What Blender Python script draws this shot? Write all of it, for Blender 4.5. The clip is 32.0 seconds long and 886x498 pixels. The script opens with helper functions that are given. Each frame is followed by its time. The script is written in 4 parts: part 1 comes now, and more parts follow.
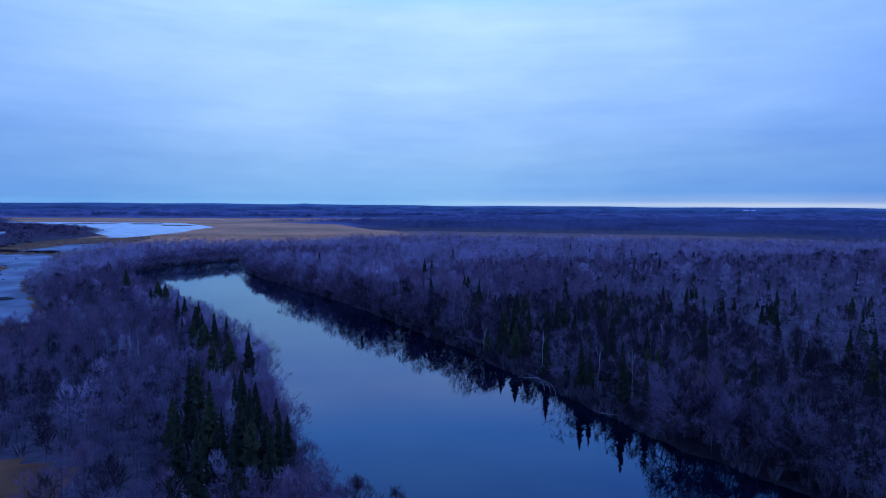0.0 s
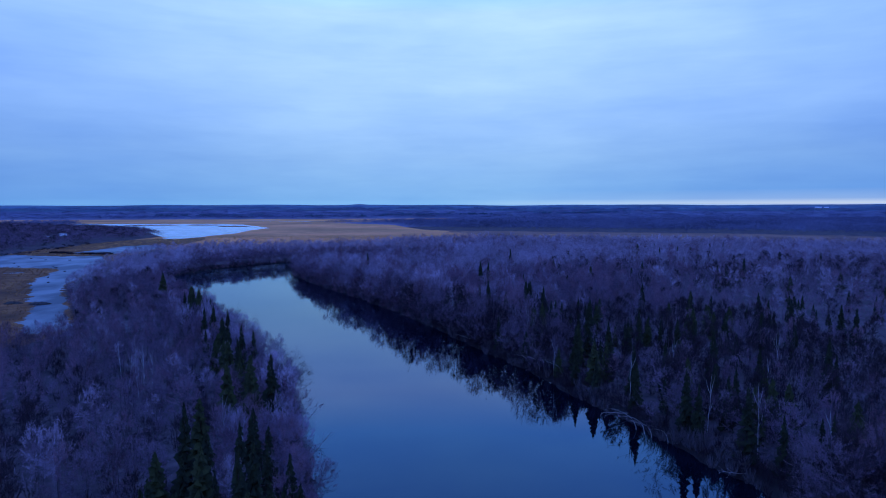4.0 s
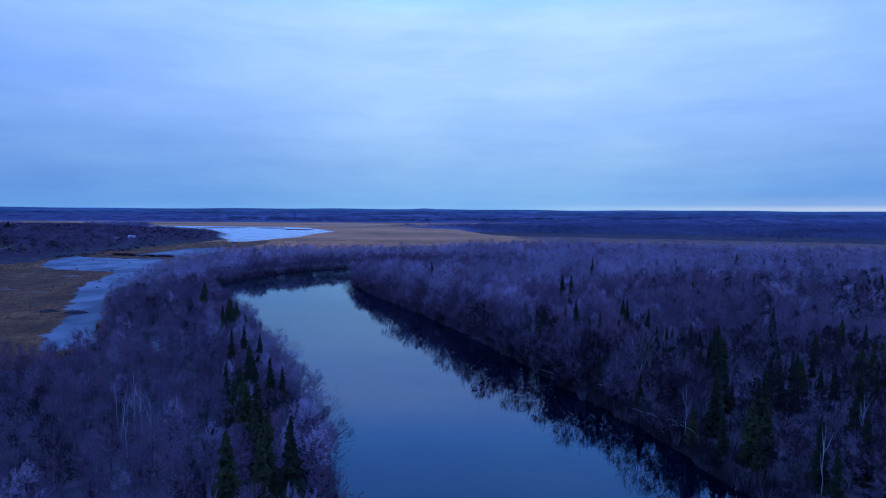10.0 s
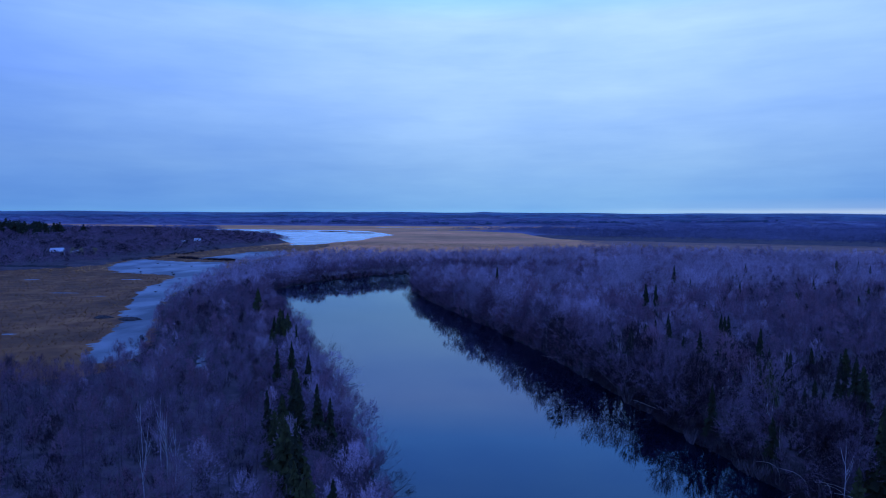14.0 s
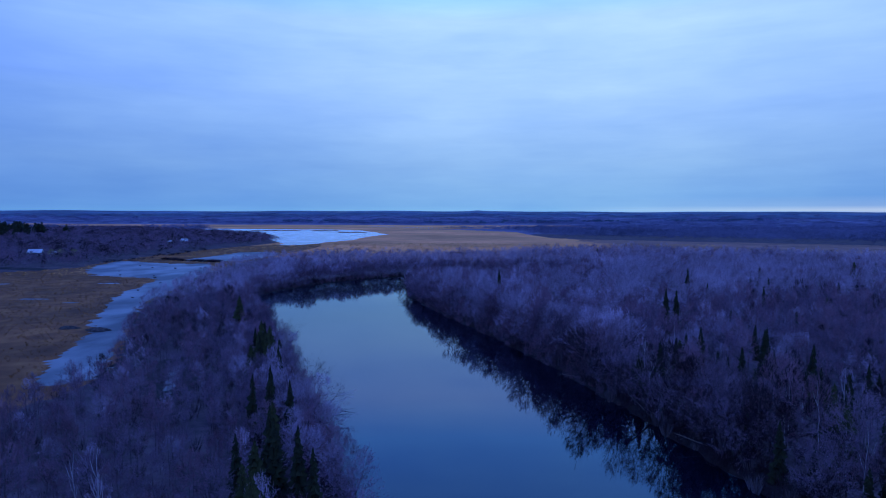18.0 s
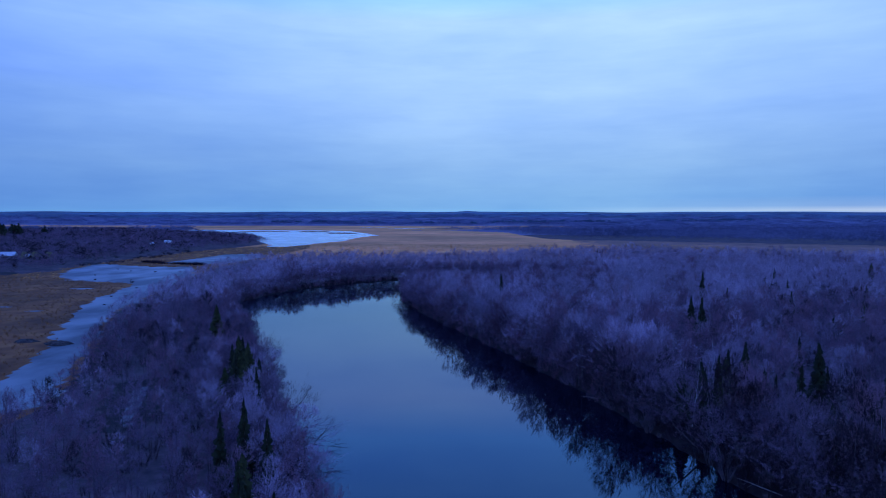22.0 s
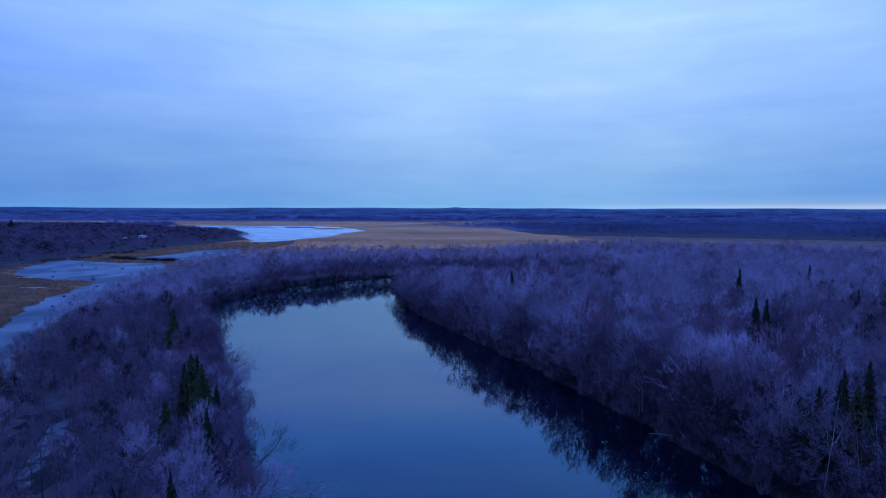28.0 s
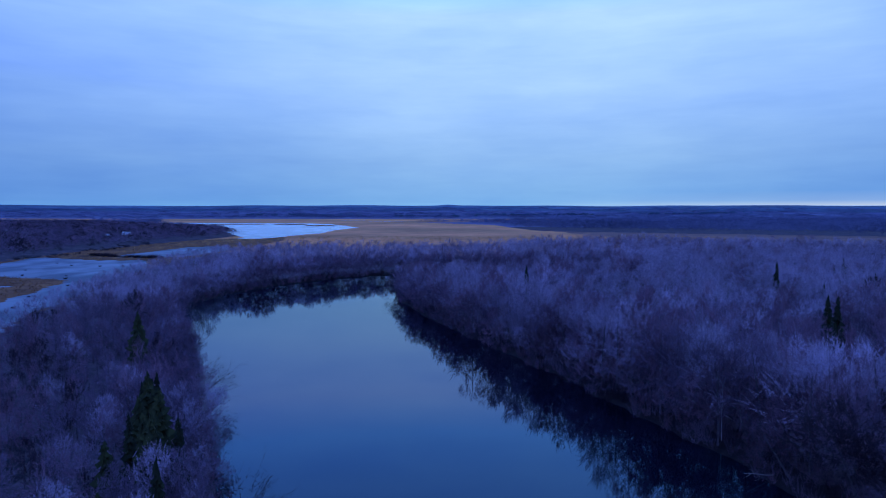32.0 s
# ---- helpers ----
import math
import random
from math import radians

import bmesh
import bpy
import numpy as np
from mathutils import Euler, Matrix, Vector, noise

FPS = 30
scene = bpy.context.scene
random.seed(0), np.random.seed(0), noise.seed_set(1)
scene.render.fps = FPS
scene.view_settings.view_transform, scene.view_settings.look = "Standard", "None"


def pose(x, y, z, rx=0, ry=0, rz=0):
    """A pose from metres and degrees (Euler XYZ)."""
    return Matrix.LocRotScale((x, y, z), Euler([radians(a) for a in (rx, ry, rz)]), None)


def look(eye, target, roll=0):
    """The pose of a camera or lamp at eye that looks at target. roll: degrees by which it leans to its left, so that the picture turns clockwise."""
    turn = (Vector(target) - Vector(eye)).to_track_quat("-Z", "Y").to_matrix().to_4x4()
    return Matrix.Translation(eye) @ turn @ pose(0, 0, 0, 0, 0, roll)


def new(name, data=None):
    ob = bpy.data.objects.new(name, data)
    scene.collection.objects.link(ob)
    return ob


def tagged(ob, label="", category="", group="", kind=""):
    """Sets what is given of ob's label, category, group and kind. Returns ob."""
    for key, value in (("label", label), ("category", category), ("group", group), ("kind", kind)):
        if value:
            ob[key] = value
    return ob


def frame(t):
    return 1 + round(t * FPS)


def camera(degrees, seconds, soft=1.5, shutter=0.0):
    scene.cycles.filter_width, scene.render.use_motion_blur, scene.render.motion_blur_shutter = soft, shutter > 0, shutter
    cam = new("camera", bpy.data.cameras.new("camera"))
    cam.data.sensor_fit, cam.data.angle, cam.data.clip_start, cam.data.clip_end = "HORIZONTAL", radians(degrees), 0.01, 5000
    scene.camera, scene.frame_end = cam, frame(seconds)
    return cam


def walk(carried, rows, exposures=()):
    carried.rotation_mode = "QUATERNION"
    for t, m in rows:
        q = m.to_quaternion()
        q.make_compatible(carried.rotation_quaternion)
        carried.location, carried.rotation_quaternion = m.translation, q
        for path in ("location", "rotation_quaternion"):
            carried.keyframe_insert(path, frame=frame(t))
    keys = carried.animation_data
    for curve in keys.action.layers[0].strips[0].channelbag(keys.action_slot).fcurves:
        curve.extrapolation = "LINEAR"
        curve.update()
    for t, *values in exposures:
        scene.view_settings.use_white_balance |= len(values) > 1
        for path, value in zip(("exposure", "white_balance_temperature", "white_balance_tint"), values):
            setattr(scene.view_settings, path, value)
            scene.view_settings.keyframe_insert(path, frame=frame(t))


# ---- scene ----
cam = camera(71.0, 32.0, soft=1.0)
PATH = [
    (0, (2.845, -13.01, 41.892), (3.278, -11.062, 41.756), 0.4),
    (1, (3.465, -7.054, 42.04), (3.863, -5.099, 41.902), 0.4),
    (2, (4.522, -0.54, 41.855), (4.88, 1.423, 41.717), 0.3),
    (3, (5.654, 6.947, 41.08), (5.966, 8.917, 40.945), 0.4),
    (3.5, (6.293, 10.485, 40.902), (6.582, 12.459, 40.765), 0.1),
    (5.5, (7.606, 24.126, 40.344), (7.795, 26.112, 40.212), 0.2),
    (6, (7.787, 27.455, 40.259), (7.954, 29.443, 40.127), 0.3),
    (7, (7.825, 33.719, 40.246), (7.973, 35.709, 40.113), 0.2),
    (8, (8.081, 39.615, 40.142), (8.229, 41.605, 40.012), 0.3),
    (9, (7.826, 45.737, 39.995), (7.932, 47.731, 39.869), 0.3),
    (10, (7.373, 51.325, 39.949), (7.432, 53.32, 39.827), 0.3),
    (11, (6.795, 56.506, 39.7), (6.797, 58.502, 39.583), 0.3),
    (12, (6.068, 61.526, 39.665), (6.021, 63.523, 39.55), 0.2),
    (13, (5.74, 66.799, 39.676), (5.642, 68.794, 39.563), 0.2),
    (14, (4.872, 71.598, 39.605), (4.739, 73.59, 39.493), 0.2),
    (14.5, (4.328, 73.945, 39.589), (4.189, 75.937, 39.477), 0.2),
    (16.5, (2.56, 83.881, 39.859), (2.438, 85.874, 39.745), 0.1),
    (17, (2.19, 86.274, 39.782), (2.071, 88.267, 39.669), 0.1),
    (18, (1.153, 91.295, 39.883), (1.043, 93.288, 39.767), 0.1),
    (19, (-0.184, 96.208, 39.862), (-0.283, 98.203, 39.747), 0.1),
    (20, (-1.072, 101.227, 39.745), (-1.165, 103.222, 39.631), 0.0),
    (21, (-2.173, 106.167, 39.658), (-2.258, 108.162, 39.544), 0.0),
    (22, (-3.28, 111.183, 39.432), (-3.357, 113.178, 39.318), 0.0),
    (23, (-4.424, 116.284, 39.283), (-4.493, 118.279, 39.166), 0.0),
    (24, (-5.481, 121.623, 38.99), (-5.543, 123.619, 38.871), 0.0),
    (25, (-6.581, 127.173, 38.366), (-6.636, 129.169, 38.245), 0.0),
    (25.5, (-7.091, 129.972, 38.086), (-7.143, 131.968, 37.964), 0.0),
    (27.5, (-9.521, 141.436, 36.378), (-9.559, 143.432, 36.255), 0.0),
    (28, (-10.221, 144.272, 36.094), (-10.255, 146.268, 35.97), 0.1),
    (29, (-11.505, 149.727, 35.307), (-11.533, 151.723, 35.183), 0.1),
    (30, (-12.914, 155.678, 34.665), (-12.935, 157.673, 34.538), 0.0),
    (31, (-14.403, 161.477, 33.94), (-14.416, 163.473, 33.811), 0.1),
    (32, (-15.655, 166.952, 33.285), (-15.662, 168.948, 33.154), 0.0),
]
walk(cam, [(t, look(eye, target, roll)) for t, eye, target, roll in PATH], [(0, 0.07), (12, 0.02), (32, -0.01)])

# ---- sky and light ----
SKY_STOPS = [(0.0, (0.185, 0.43, 0.88)), (0.14, (0.265, 0.495, 0.95)), (0.3, (0.345, 0.59, 1.13)), (0.52, (0.42, 0.685, 1.7)), (0.62, (0.22, 0.63, 2.0)), (1.0, (0.19, 0.51, 1.95))]
GLOW_DIR = (0.11, 0.93, 0.35)
PALE_STOPS = [(0.0, (0.5, 0.55, 0.75)), (0.7, (0.57, 0.66, 0.82)), (0.86, (0.76, 0.815, 0.88)), (0.99, (1.1, 1.06, 0.955))]
GAP_STOPS = [(0.0, (0.5, 0.5, 0.5)), (0.1, (1.0, 1.0, 1.0)), (0.22, (0.3, 0.3, 0.3)), (0.5, (0.0, 0.0, 0.0))]
GAP_TINT = (0.0, 0.03, 0.03)
GAP_EAST = (0.36, 0.28, 0.06)
SKY_STRENGTH = 1.0
SUN_ENERGY = 0.5
world = bpy.data.worlds.new("dusk_sky")
scene.world = world
world.use_nodes = True
wn, wl = world.node_tree.nodes, world.node_tree.links
wn.clear()


def wnode(kind, **values):
    n = wn.new(kind)
    for key, value in values.items():
        n.inputs[key].default_value = value
    return n


def wmath(op, a, b=None):
    n = wn.new("ShaderNodeMath")
    n.operation = op
    for slot, v in ((0, a), (1, b)):
        if v is None:
            continue
        if isinstance(v, (int, float)):
            n.inputs[slot].default_value = v
        else:
            wl.new(v, n.inputs[slot])
    return n.outputs[0]


def wramp(fac, stops):
    n = wn.new("ShaderNodeValToRGB")
    el = n.color_ramp.elements
    while len(el) < len(stops):
        el.new(0.5)
    for e, (p, c) in zip(el, stops):
        e.position, e.color = p, (*c, 1)
    wl.new(fac, n.inputs[0])
    return n.outputs[0]


def wmix(kind, fac, a, b):
    n = wn.new("ShaderNodeMix")
    n.data_type, n.blend_type = "RGBA", kind
    for slot, v in ((0, fac), (6, a), (7, b)):
        if isinstance(v, float):
            n.inputs[slot].default_value = v
        elif isinstance(v, tuple):
            n.inputs[slot].default_value = (*v, 1)
        else:
            wl.new(v, n.inputs[slot])
    return n.outputs[2]


coord = wn.new("ShaderNodeTexCoord")
split = wn.new("ShaderNodeSeparateXYZ")
wl.new(coord.outputs["Generated"], split.inputs[0])
up = split.outputs[2]
# the overcast layer, from the horizon up
cloud = wramp(wmath("MULTIPLY", wmath("MAXIMUM", up, 0.0), 1.8), SKY_STOPS)
# towards the side where the last light is the cloud is paler
glow = wmath("ADD", wmath("MULTIPLY", split.outputs[0], GLOW_DIR[0]), wmath("ADD", wmath("MULTIPLY", split.outputs[1], GLOW_DIR[1]), wmath("MULTIPLY", up, GLOW_DIR[2])))
pale = wramp(glow, PALE_STOPS)
cloud = wmix("MULTIPLY", 1.0, cloud, pale)
# streaks and soft billows
mapping = wnode("ShaderNodeMapping", Scale=(2.2, 2.2, 16.0))
wl.new(coord.outputs["Generated"], mapping.inputs[0])
streak = wnode("ShaderNodeTexNoise", Scale=2.0, Detail=6.0, Roughness=0.55, Distortion=0.3)
wl.new(mapping.outputs[0], streak.inputs["Vector"])
cloud = wmix("MULTIPLY", 1.0, cloud, wramp(streak.outputs[0], [(0.3, (0.94, 0.955, 0.975)), (0.7, (1.055, 1.04, 1.02))]))
mapping2 = wnode("ShaderNodeMapping", Scale=(1.3, 1.3, 4.5), Location=(3.1, 0.4, 0.2))
wl.new(coord.outputs["Generated"], mapping2.inputs[0])
billow = wnode("ShaderNodeTexNoise", Scale=3.2, Detail=4.0, Roughness=0.5)
wl.new(mapping2.outputs[0], billow.inputs["Vector"])
cloud = wmix("MULTIPLY", 1.0, cloud, wramp(billow.outputs[0], [(0.32, (0.88, 0.92, 0.98)), (0.68, (1.09, 1.06, 1.01))]))
mapping3 = wnode("ShaderNodeMapping", Scale=(4.0, 4.0, 30.0), Location=(1.3, 2.1, 0.7))
wl.new(coord.outputs["Generated"], mapping3.inputs[0])
wisp = wnode("ShaderNodeTexNoise", Scale=2.4, Detail=5.0, Roughness=0.6, Distortion=0.5)
wl.new(mapping3.outputs[0], wisp.inputs["Vector"])
cloud = wmix("MULTIPLY", 1.0, cloud, wramp(wisp.outputs[0], [(0.3, (0.972, 0.978, 0.985)), (0.7, (1.025, 1.02, 1.012))]))
# the clear sky behind, low sun, shows in the gap along the horizon
clear = wn.new("ShaderNodeTexSky")
clear.sky_type, clear.sun_disc = "NISHITA", False
clear.sun_elevation, clear.sun_rotation = radians(62), radians(200)
gap = wramp(wmath("MULTIPLY", wmath("MAXIMUM", up, 0.0), 20.0), GAP_STOPS)
total = wmix("ADD", 1.0, cloud, wmix("MULTIPLY", 1.0, gap, wmix("ADD", 1.0, wmix("MULTIPLY", 1.0, clear.outputs[0], (0.006, 0.006, 0.006)), wmix("MIX", wmath("MULTIPLY", wmath("MAXIMUM", wmath("SUBTRACT", split.outputs[0], 0.12), 0.0), 2.0), GAP_TINT, GAP_EAST))))
back = wnode("ShaderNodeBackground", Strength=SKY_STRENGTH)
wl.new(total, back.inputs["Color"])
outw = wn.new("ShaderNodeOutputWorld")
wl.new(back.outputs[0], outw.inputs[0])

sun = new("sun", bpy.data.lights.new("sun", "SUN"))
sun.data.energy, sun.data.angle, sun.data.color = SUN_ENERGY, radians(60), (0.16, 0.26, 1.0)
sun.matrix_world = look((-16, -44, 88), (0, 0, 0))


# ---- materials ----
def material(name, stops, scale=1.0, rough=0.9, bump=0.0, big=None, island=0.0, spec=0.2, detail=5, lace=0.0, mesh_size=9.0):
    """A matt surface: noise of a real size through a ramp, slow patches (big: metres), and a change from piece to piece."""
    m = bpy.data.materials.new(name)
    m.use_nodes = True
    n, l = m.node_tree.nodes, m.node_tree.links
    b = n["Principled BSDF"]
    b.inputs["Roughness"].default_value = rough
    b.inputs["Specular IOR Level"].default_value = spec
    geo = n.new("ShaderNodeNewGeometry")
    tex = n.new("ShaderNodeTexNoise")
    tex.inputs["Scale"].default_value, tex.inputs["Detail"].default_value = scale, detail
    l.new(geo.outputs["Position"], tex.inputs["Vector"])
    ramp = n.new("ShaderNodeValToRGB")
    el = ramp.color_ramp.elements
    while len(el) < len(stops):
        el.new(0.5)
    for e, (p, c) in zip(el, stops):
        e.position, e.color = p, (*c, 1)
    l.new(tex.outputs[0], ramp.inputs[0])
    out = ramp.outputs[0]

    def times(a, factor_socket, low, high):
        r = n.new("ShaderNodeMapRange")
        r.inputs[1].default_value, r.inputs[2].default_value = 0.25, 0.75
        r.inputs[3].default_value, r.inputs[4].default_value = low, high
        l.new(factor_socket, r.inputs[0])
        mix = n.new("ShaderNodeMix")
        mix.data_type, mix.blend_type = "RGBA", "MULTIPLY"
        mix.inputs[0].default_value = 1
        l.new(a, mix.inputs[6])
        l.new(r.outputs[0], mix.inputs[7])
        return mix.outputs[2]

    if big:
        t2 = n.new("ShaderNodeTexNoise")
        t2.inputs["Scale"].default_value, t2.inputs["Detail"].default_value = 1.0 / big, 3
        l.new(geo.outputs["Position"], t2.inputs["Vector"])
        out = times(out, t2.outputs[0], 0.55, 1.4)
    if island:
        r = n.new("ShaderNodeMapRange")
        r.inputs[3].default_value, r.inputs[4].default_value = 1 - island, 1 + island
        l.new(geo.outputs["Random Per Island"], r.inputs[0])
        mix = n.new("ShaderNodeMix")
        mix.data_type, mix.blend_type = "RGBA", "MULTIPLY"
        mix.inputs[0].default_value = 1
        l.new(out, mix.inputs[6])
        l.new(r.outputs[0], mix.inputs[7])
        out = mix.outputs[2]
    l.new(out, b.inputs["Base Color"])
    if lace:
        # a spray of twigs finer than the eye can part: open between them
        gaps = n.new("ShaderNodeTexNoise")
        gaps.inputs["Scale"].default_value, gaps.inputs["Detail"].default_value = mesh_size, 2
        l.new(geo.outputs["Position"], gaps.inputs["Vector"])
        cut = n.new("ShaderNodeMapRange")
        cut.inputs[1].default_value, cut.inputs[2].default_value = lace - 0.03, lace + 0.03
        l.new(gaps.outputs[0], cut.inputs[0])
        # round twigs pass the light on to all sides
        fore, through_, air = n.new("ShaderNodeBsdfDiffuse"), n.new("ShaderNodeBsdfTranslucent"), n.new("ShaderNodeBsdfTransparent")
        half, open_ = n.new("ShaderNodeMixShader"), n.new("ShaderNodeMixShader")
        half.inputs[0].default_value = 0.45
        for node, slot in ((fore, 1), (through_, 2)):
            l.new(out, node.inputs["Color"])
            l.new(node.outputs[0], half.inputs[slot])
        l.new(cut.outputs[0], open_.inputs[0])
        l.new(air.outputs[0], open_.inputs[1])
        l.new(half.outputs[0], open_.inputs[2])
        l.new(open_.outputs[0], n["Material Output"].inputs["Surface"])
        n.remove(b)
        return m
    if bump:
        bm_ = n.new("ShaderNodeBump")
        bm_.inputs["Strength"].default_value, bm_.inputs["Distance"].default_value = bump, 0.3
        l.new(tex.outputs[0], bm_.inputs["Height"])
        l.new(bm_.outputs[0], b.inputs["Normal"])
    return m


TWIG = material("bare_twigs", [(0.3, (0.16, 0.096, 0.122)), (0.7, (0.28, 0.182, 0.218))], 0.2, 0.85, big=18, island=0.03, detail=1, lace=0.545)
TWIG_GREY = material("grey_twigs", [(0.3, (0.34, 0.235, 0.275)), (0.7, (0.53, 0.385, 0.44))], 0.2, 0.85, big=22, island=0.03, detail=1, lace=0.545)
TWIG_RED = material("reddish_twigs", [(0.3, (0.2, 0.1, 0.125)), (0.7, (0.32, 0.175, 0.205))], 0.2, 0.85, big=20, island=0.03, detail=1, lace=0.545)
# dark twigs; they also carry the painted shade of the conifer belt
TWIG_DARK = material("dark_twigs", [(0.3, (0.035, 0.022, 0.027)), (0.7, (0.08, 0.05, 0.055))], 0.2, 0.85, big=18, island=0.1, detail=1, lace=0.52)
WILLOW = material("yellow_willow_twigs", [(0.3, (0.16, 0.14, 0.06)), (0.7, (0.3, 0.25, 0.1))], 0.35, 0.85, island=0.4)
BARK = material("grey_brown_bark", [(0.3, (0.07, 0.05, 0.05)), (0.7, (0.16, 0.12, 0.12))], 3.0, 0.9, 0.4)
BIRCH = material("white_birch_bark", [(0.3, (0.12, 0.1, 0.09)), (0.4, (0.4, 0.36, 0.33)), (0.7, (0.58, 0.53, 0.49))], 2.5, 0.7, 0.2)
DEADWOOD = material("weathered_deadwood", [(0.3, (0.16, 0.13, 0.12)), (0.7, (0.36, 0.3, 0.27))], 2.0, 0.85, 0.3)
NEEDLE = material("spruce_needles", [(0.3, (0.012, 0.014, 0.005)), (0.7, (0.03, 0.033, 0.009))], 0.8, 0.8, island=0.3)
PINE = material("pine_needles", [(0.3, (0.025, 0.027, 0.007)), (0.7, (0.055, 0.055, 0.013))], 0.8, 0.8, island=0.3)
FLOOR = material("leaf_litter", [(0.3, (0.055, 0.036, 0.036)), (0.7, (0.15, 0.098, 0.09))], 0.5, 0.95, 0.6, big=14)
MARSH = material("marsh_sedge_mat", [(0.25, (0.115, 0.036, 0.011)), (0.5, (0.215, 0.072, 0.022)), (0.75, (0.33, 0.127, 0.038))], 0.12, 0.95, 0.6, big=34)
FIELD = material("dry_reed_meadow", [(0.3, (0.7, 0.228, 0.072)), (0.7, (0.86, 0.315, 0.11))], 0.05, 0.95, 0.4, big=200)
SEDGE = material("dry_sedge", [(0.3, (0.19, 0.07, 0.023)), (0.7, (0.4, 0.165, 0.05))], 0.3, 0.9, big=20, island=0.4)
REED = material("tan_reed", [(0.3, (0.55, 0.22, 0.06)), (0.7, (0.78, 0.36, 0.11))], 0.05, 0.9, big=60, island=0.3)
# wet mud, its colour blackened for the shade of overhanging trees
BANK_SHADED = material("wet_bank_with_shade", [(0.3, (0.012, 0.008, 0.008)), (0.7, (0.036, 0.022, 0.018))], 0.8, 0.8, 0.7)
# the blue haze of distance is put into the next three base colours
FAR_HAZED = material("hazed_distant_woods", [(0.3, (0.13, 0.125, 0.185)), (0.7, (0.2, 0.185, 0.26))], 0.01, 0.95, big=160, island=0.03, detail=2, lace=0.49, mesh_size=3.0)
FARFLOOR_HAZED = material("hazed_distant_floor", [(0.3, (0.1, 0.1, 0.15)), (0.7, (0.18, 0.165, 0.235))], 0.02, 0.95, big=150)
RIDGE_HAZED = material("hazed_distant_hills", [(0.3, (0.045, 0.085, 0.12)), (0.7, (0.095, 0.145, 0.18))], 0.004, 0.95, big=400)
SHRUBS = material("brown_leatherleaf_shrubs", [(0.3, (0.21, 0.09, 0.06)), (0.7, (0.33, 0.15, 0.09))], 0.08, 0.95, 0.4, big=60)
ROOF = material("pale_metal_roof", [(0.3, (0.5, 0.48, 0.45)), (0.7, (0.64, 0.61, 0.57))], 0.6, 0.5, 0.1)
SIDING = material("grey_board_siding", [(0.3, (0.2, 0.19, 0.18)), (0.7, (0.34, 0.32, 0.3))], 1.5, 0.7, 0.2)
DARKGLASS = material("dark_window_glass", [(0.3, (0.02, 0.025, 0.03)), (0.7, (0.04, 0.05, 0.06))], 1.0, 0.1, spec=0.5)
MUD = material("wet_mud_and_sticks", [(0.3, (0.03, 0.022, 0.018)), (0.7, (0.09, 0.065, 0.05))], 1.2, 0.8, 0.8)


def water_material(name, rough, wave, body, tint, ior, patchy=1.0):
    m = bpy.data.materials.new(name)
    m.use_nodes = True
    n, l = m.node_tree.nodes, m.node_tree.links
    n.remove(n["Principled BSDF"])
    geo = n.new("ShaderNodeNewGeometry")
    fine, slow = n.new("ShaderNodeTexNoise"), n.new("ShaderNodeTexNoise")
    for t, scale in ((fine, 0.9), (slow, 0.07)):
        t.inputs["Scale"].default_value, t.inputs["Detail"].default_value = scale, 3
        l.new(geo.outputs["Position"], t.inputs["Vector"])
    add = n.new("ShaderNodeMath")
    add.operation = "MULTIPLY_ADD"
    add.inputs[1].default_value = 0.06
    l.new(fine.outputs[0], add.inputs[0])
    l.new(slow.outputs[0], add.inputs[2])
    bump = n.new("ShaderNodeBump")
    bump.inputs["Strength"].default_value, bump.inputs["Distance"].default_value = wave, 0.12
    l.new(add.outputs[0], bump.inputs["Height"])
    # the depth below and the mirror above, shared out by the angle
    deep, mirror = n.new("ShaderNodeBsdfDiffuse"), n.new("ShaderNodeBsdfGlossy")
    mirror.inputs["Color"].default_value, mirror.inputs["Roughness"].default_value = (*tint, 1), rough
    if isinstance(body, tuple):
        deep.inputs["Color"].default_value = (*body, 1)
    else:
        ice = n.new("ShaderNodeTexNoise")
        ice.inputs["Scale"].default_value, ice.inputs["Detail"].default_value = 0.045, 5
        stretch = n.new("ShaderNodeMapping")
        stretch.inputs["Scale"].default_value = (1.0, 0.6, 1.0)
        l.new(geo.outputs["Position"], stretch.inputs["Vector"])
        l.new(stretch.outputs[0], ice.inputs["Vector"])
        ramp = n.new("ShaderNodeValToRGB")
        el = ramp.color_ramp.elements
        for e, (p, c) in zip(el, body):
            e.position, e.color = p, (*c, 1)
        l.new(ice.outputs[0], ramp.inputs[0])
        l.new(ramp.outputs[0], deep.inputs["Color"])
    share = n.new("ShaderNodeFresnel")
    share.inputs["IOR"].default_value = ior
    amount = share.outputs[0]
    if not isinstance(body, tuple):
        # rough ice and weed break the mirror in patches
        clear = n.new("ShaderNodeMapRange")
        clear.inputs[1].default_value, clear.inputs[2].default_value = 0.38, 0.62
        clear.inputs[3].default_value, clear.inputs[4].default_value = patchy, 1.0
        l.new(ice.outputs[0], clear.inputs[0])
        both = n.new("ShaderNodeMath")
        both.operation = "MULTIPLY"
        l.new(amount, both.inputs[0])
        l.new(clear.outputs[0], both.inputs[1])
        amount = both.outputs[0]
    mix = n.new("ShaderNodeMixShader")
    l.new(amount, mix.inputs[0])
    l.new(deep.outputs[0], mix.inputs[1])
    l.new(mirror.outputs[0], mix.inputs[2])
    for node in (deep, mirror, share):
        l.new(bump.outputs[0], node.inputs["Normal"])
    l.new(mix.outputs[0], n["Material Output"].inputs["Surface"])
    return m


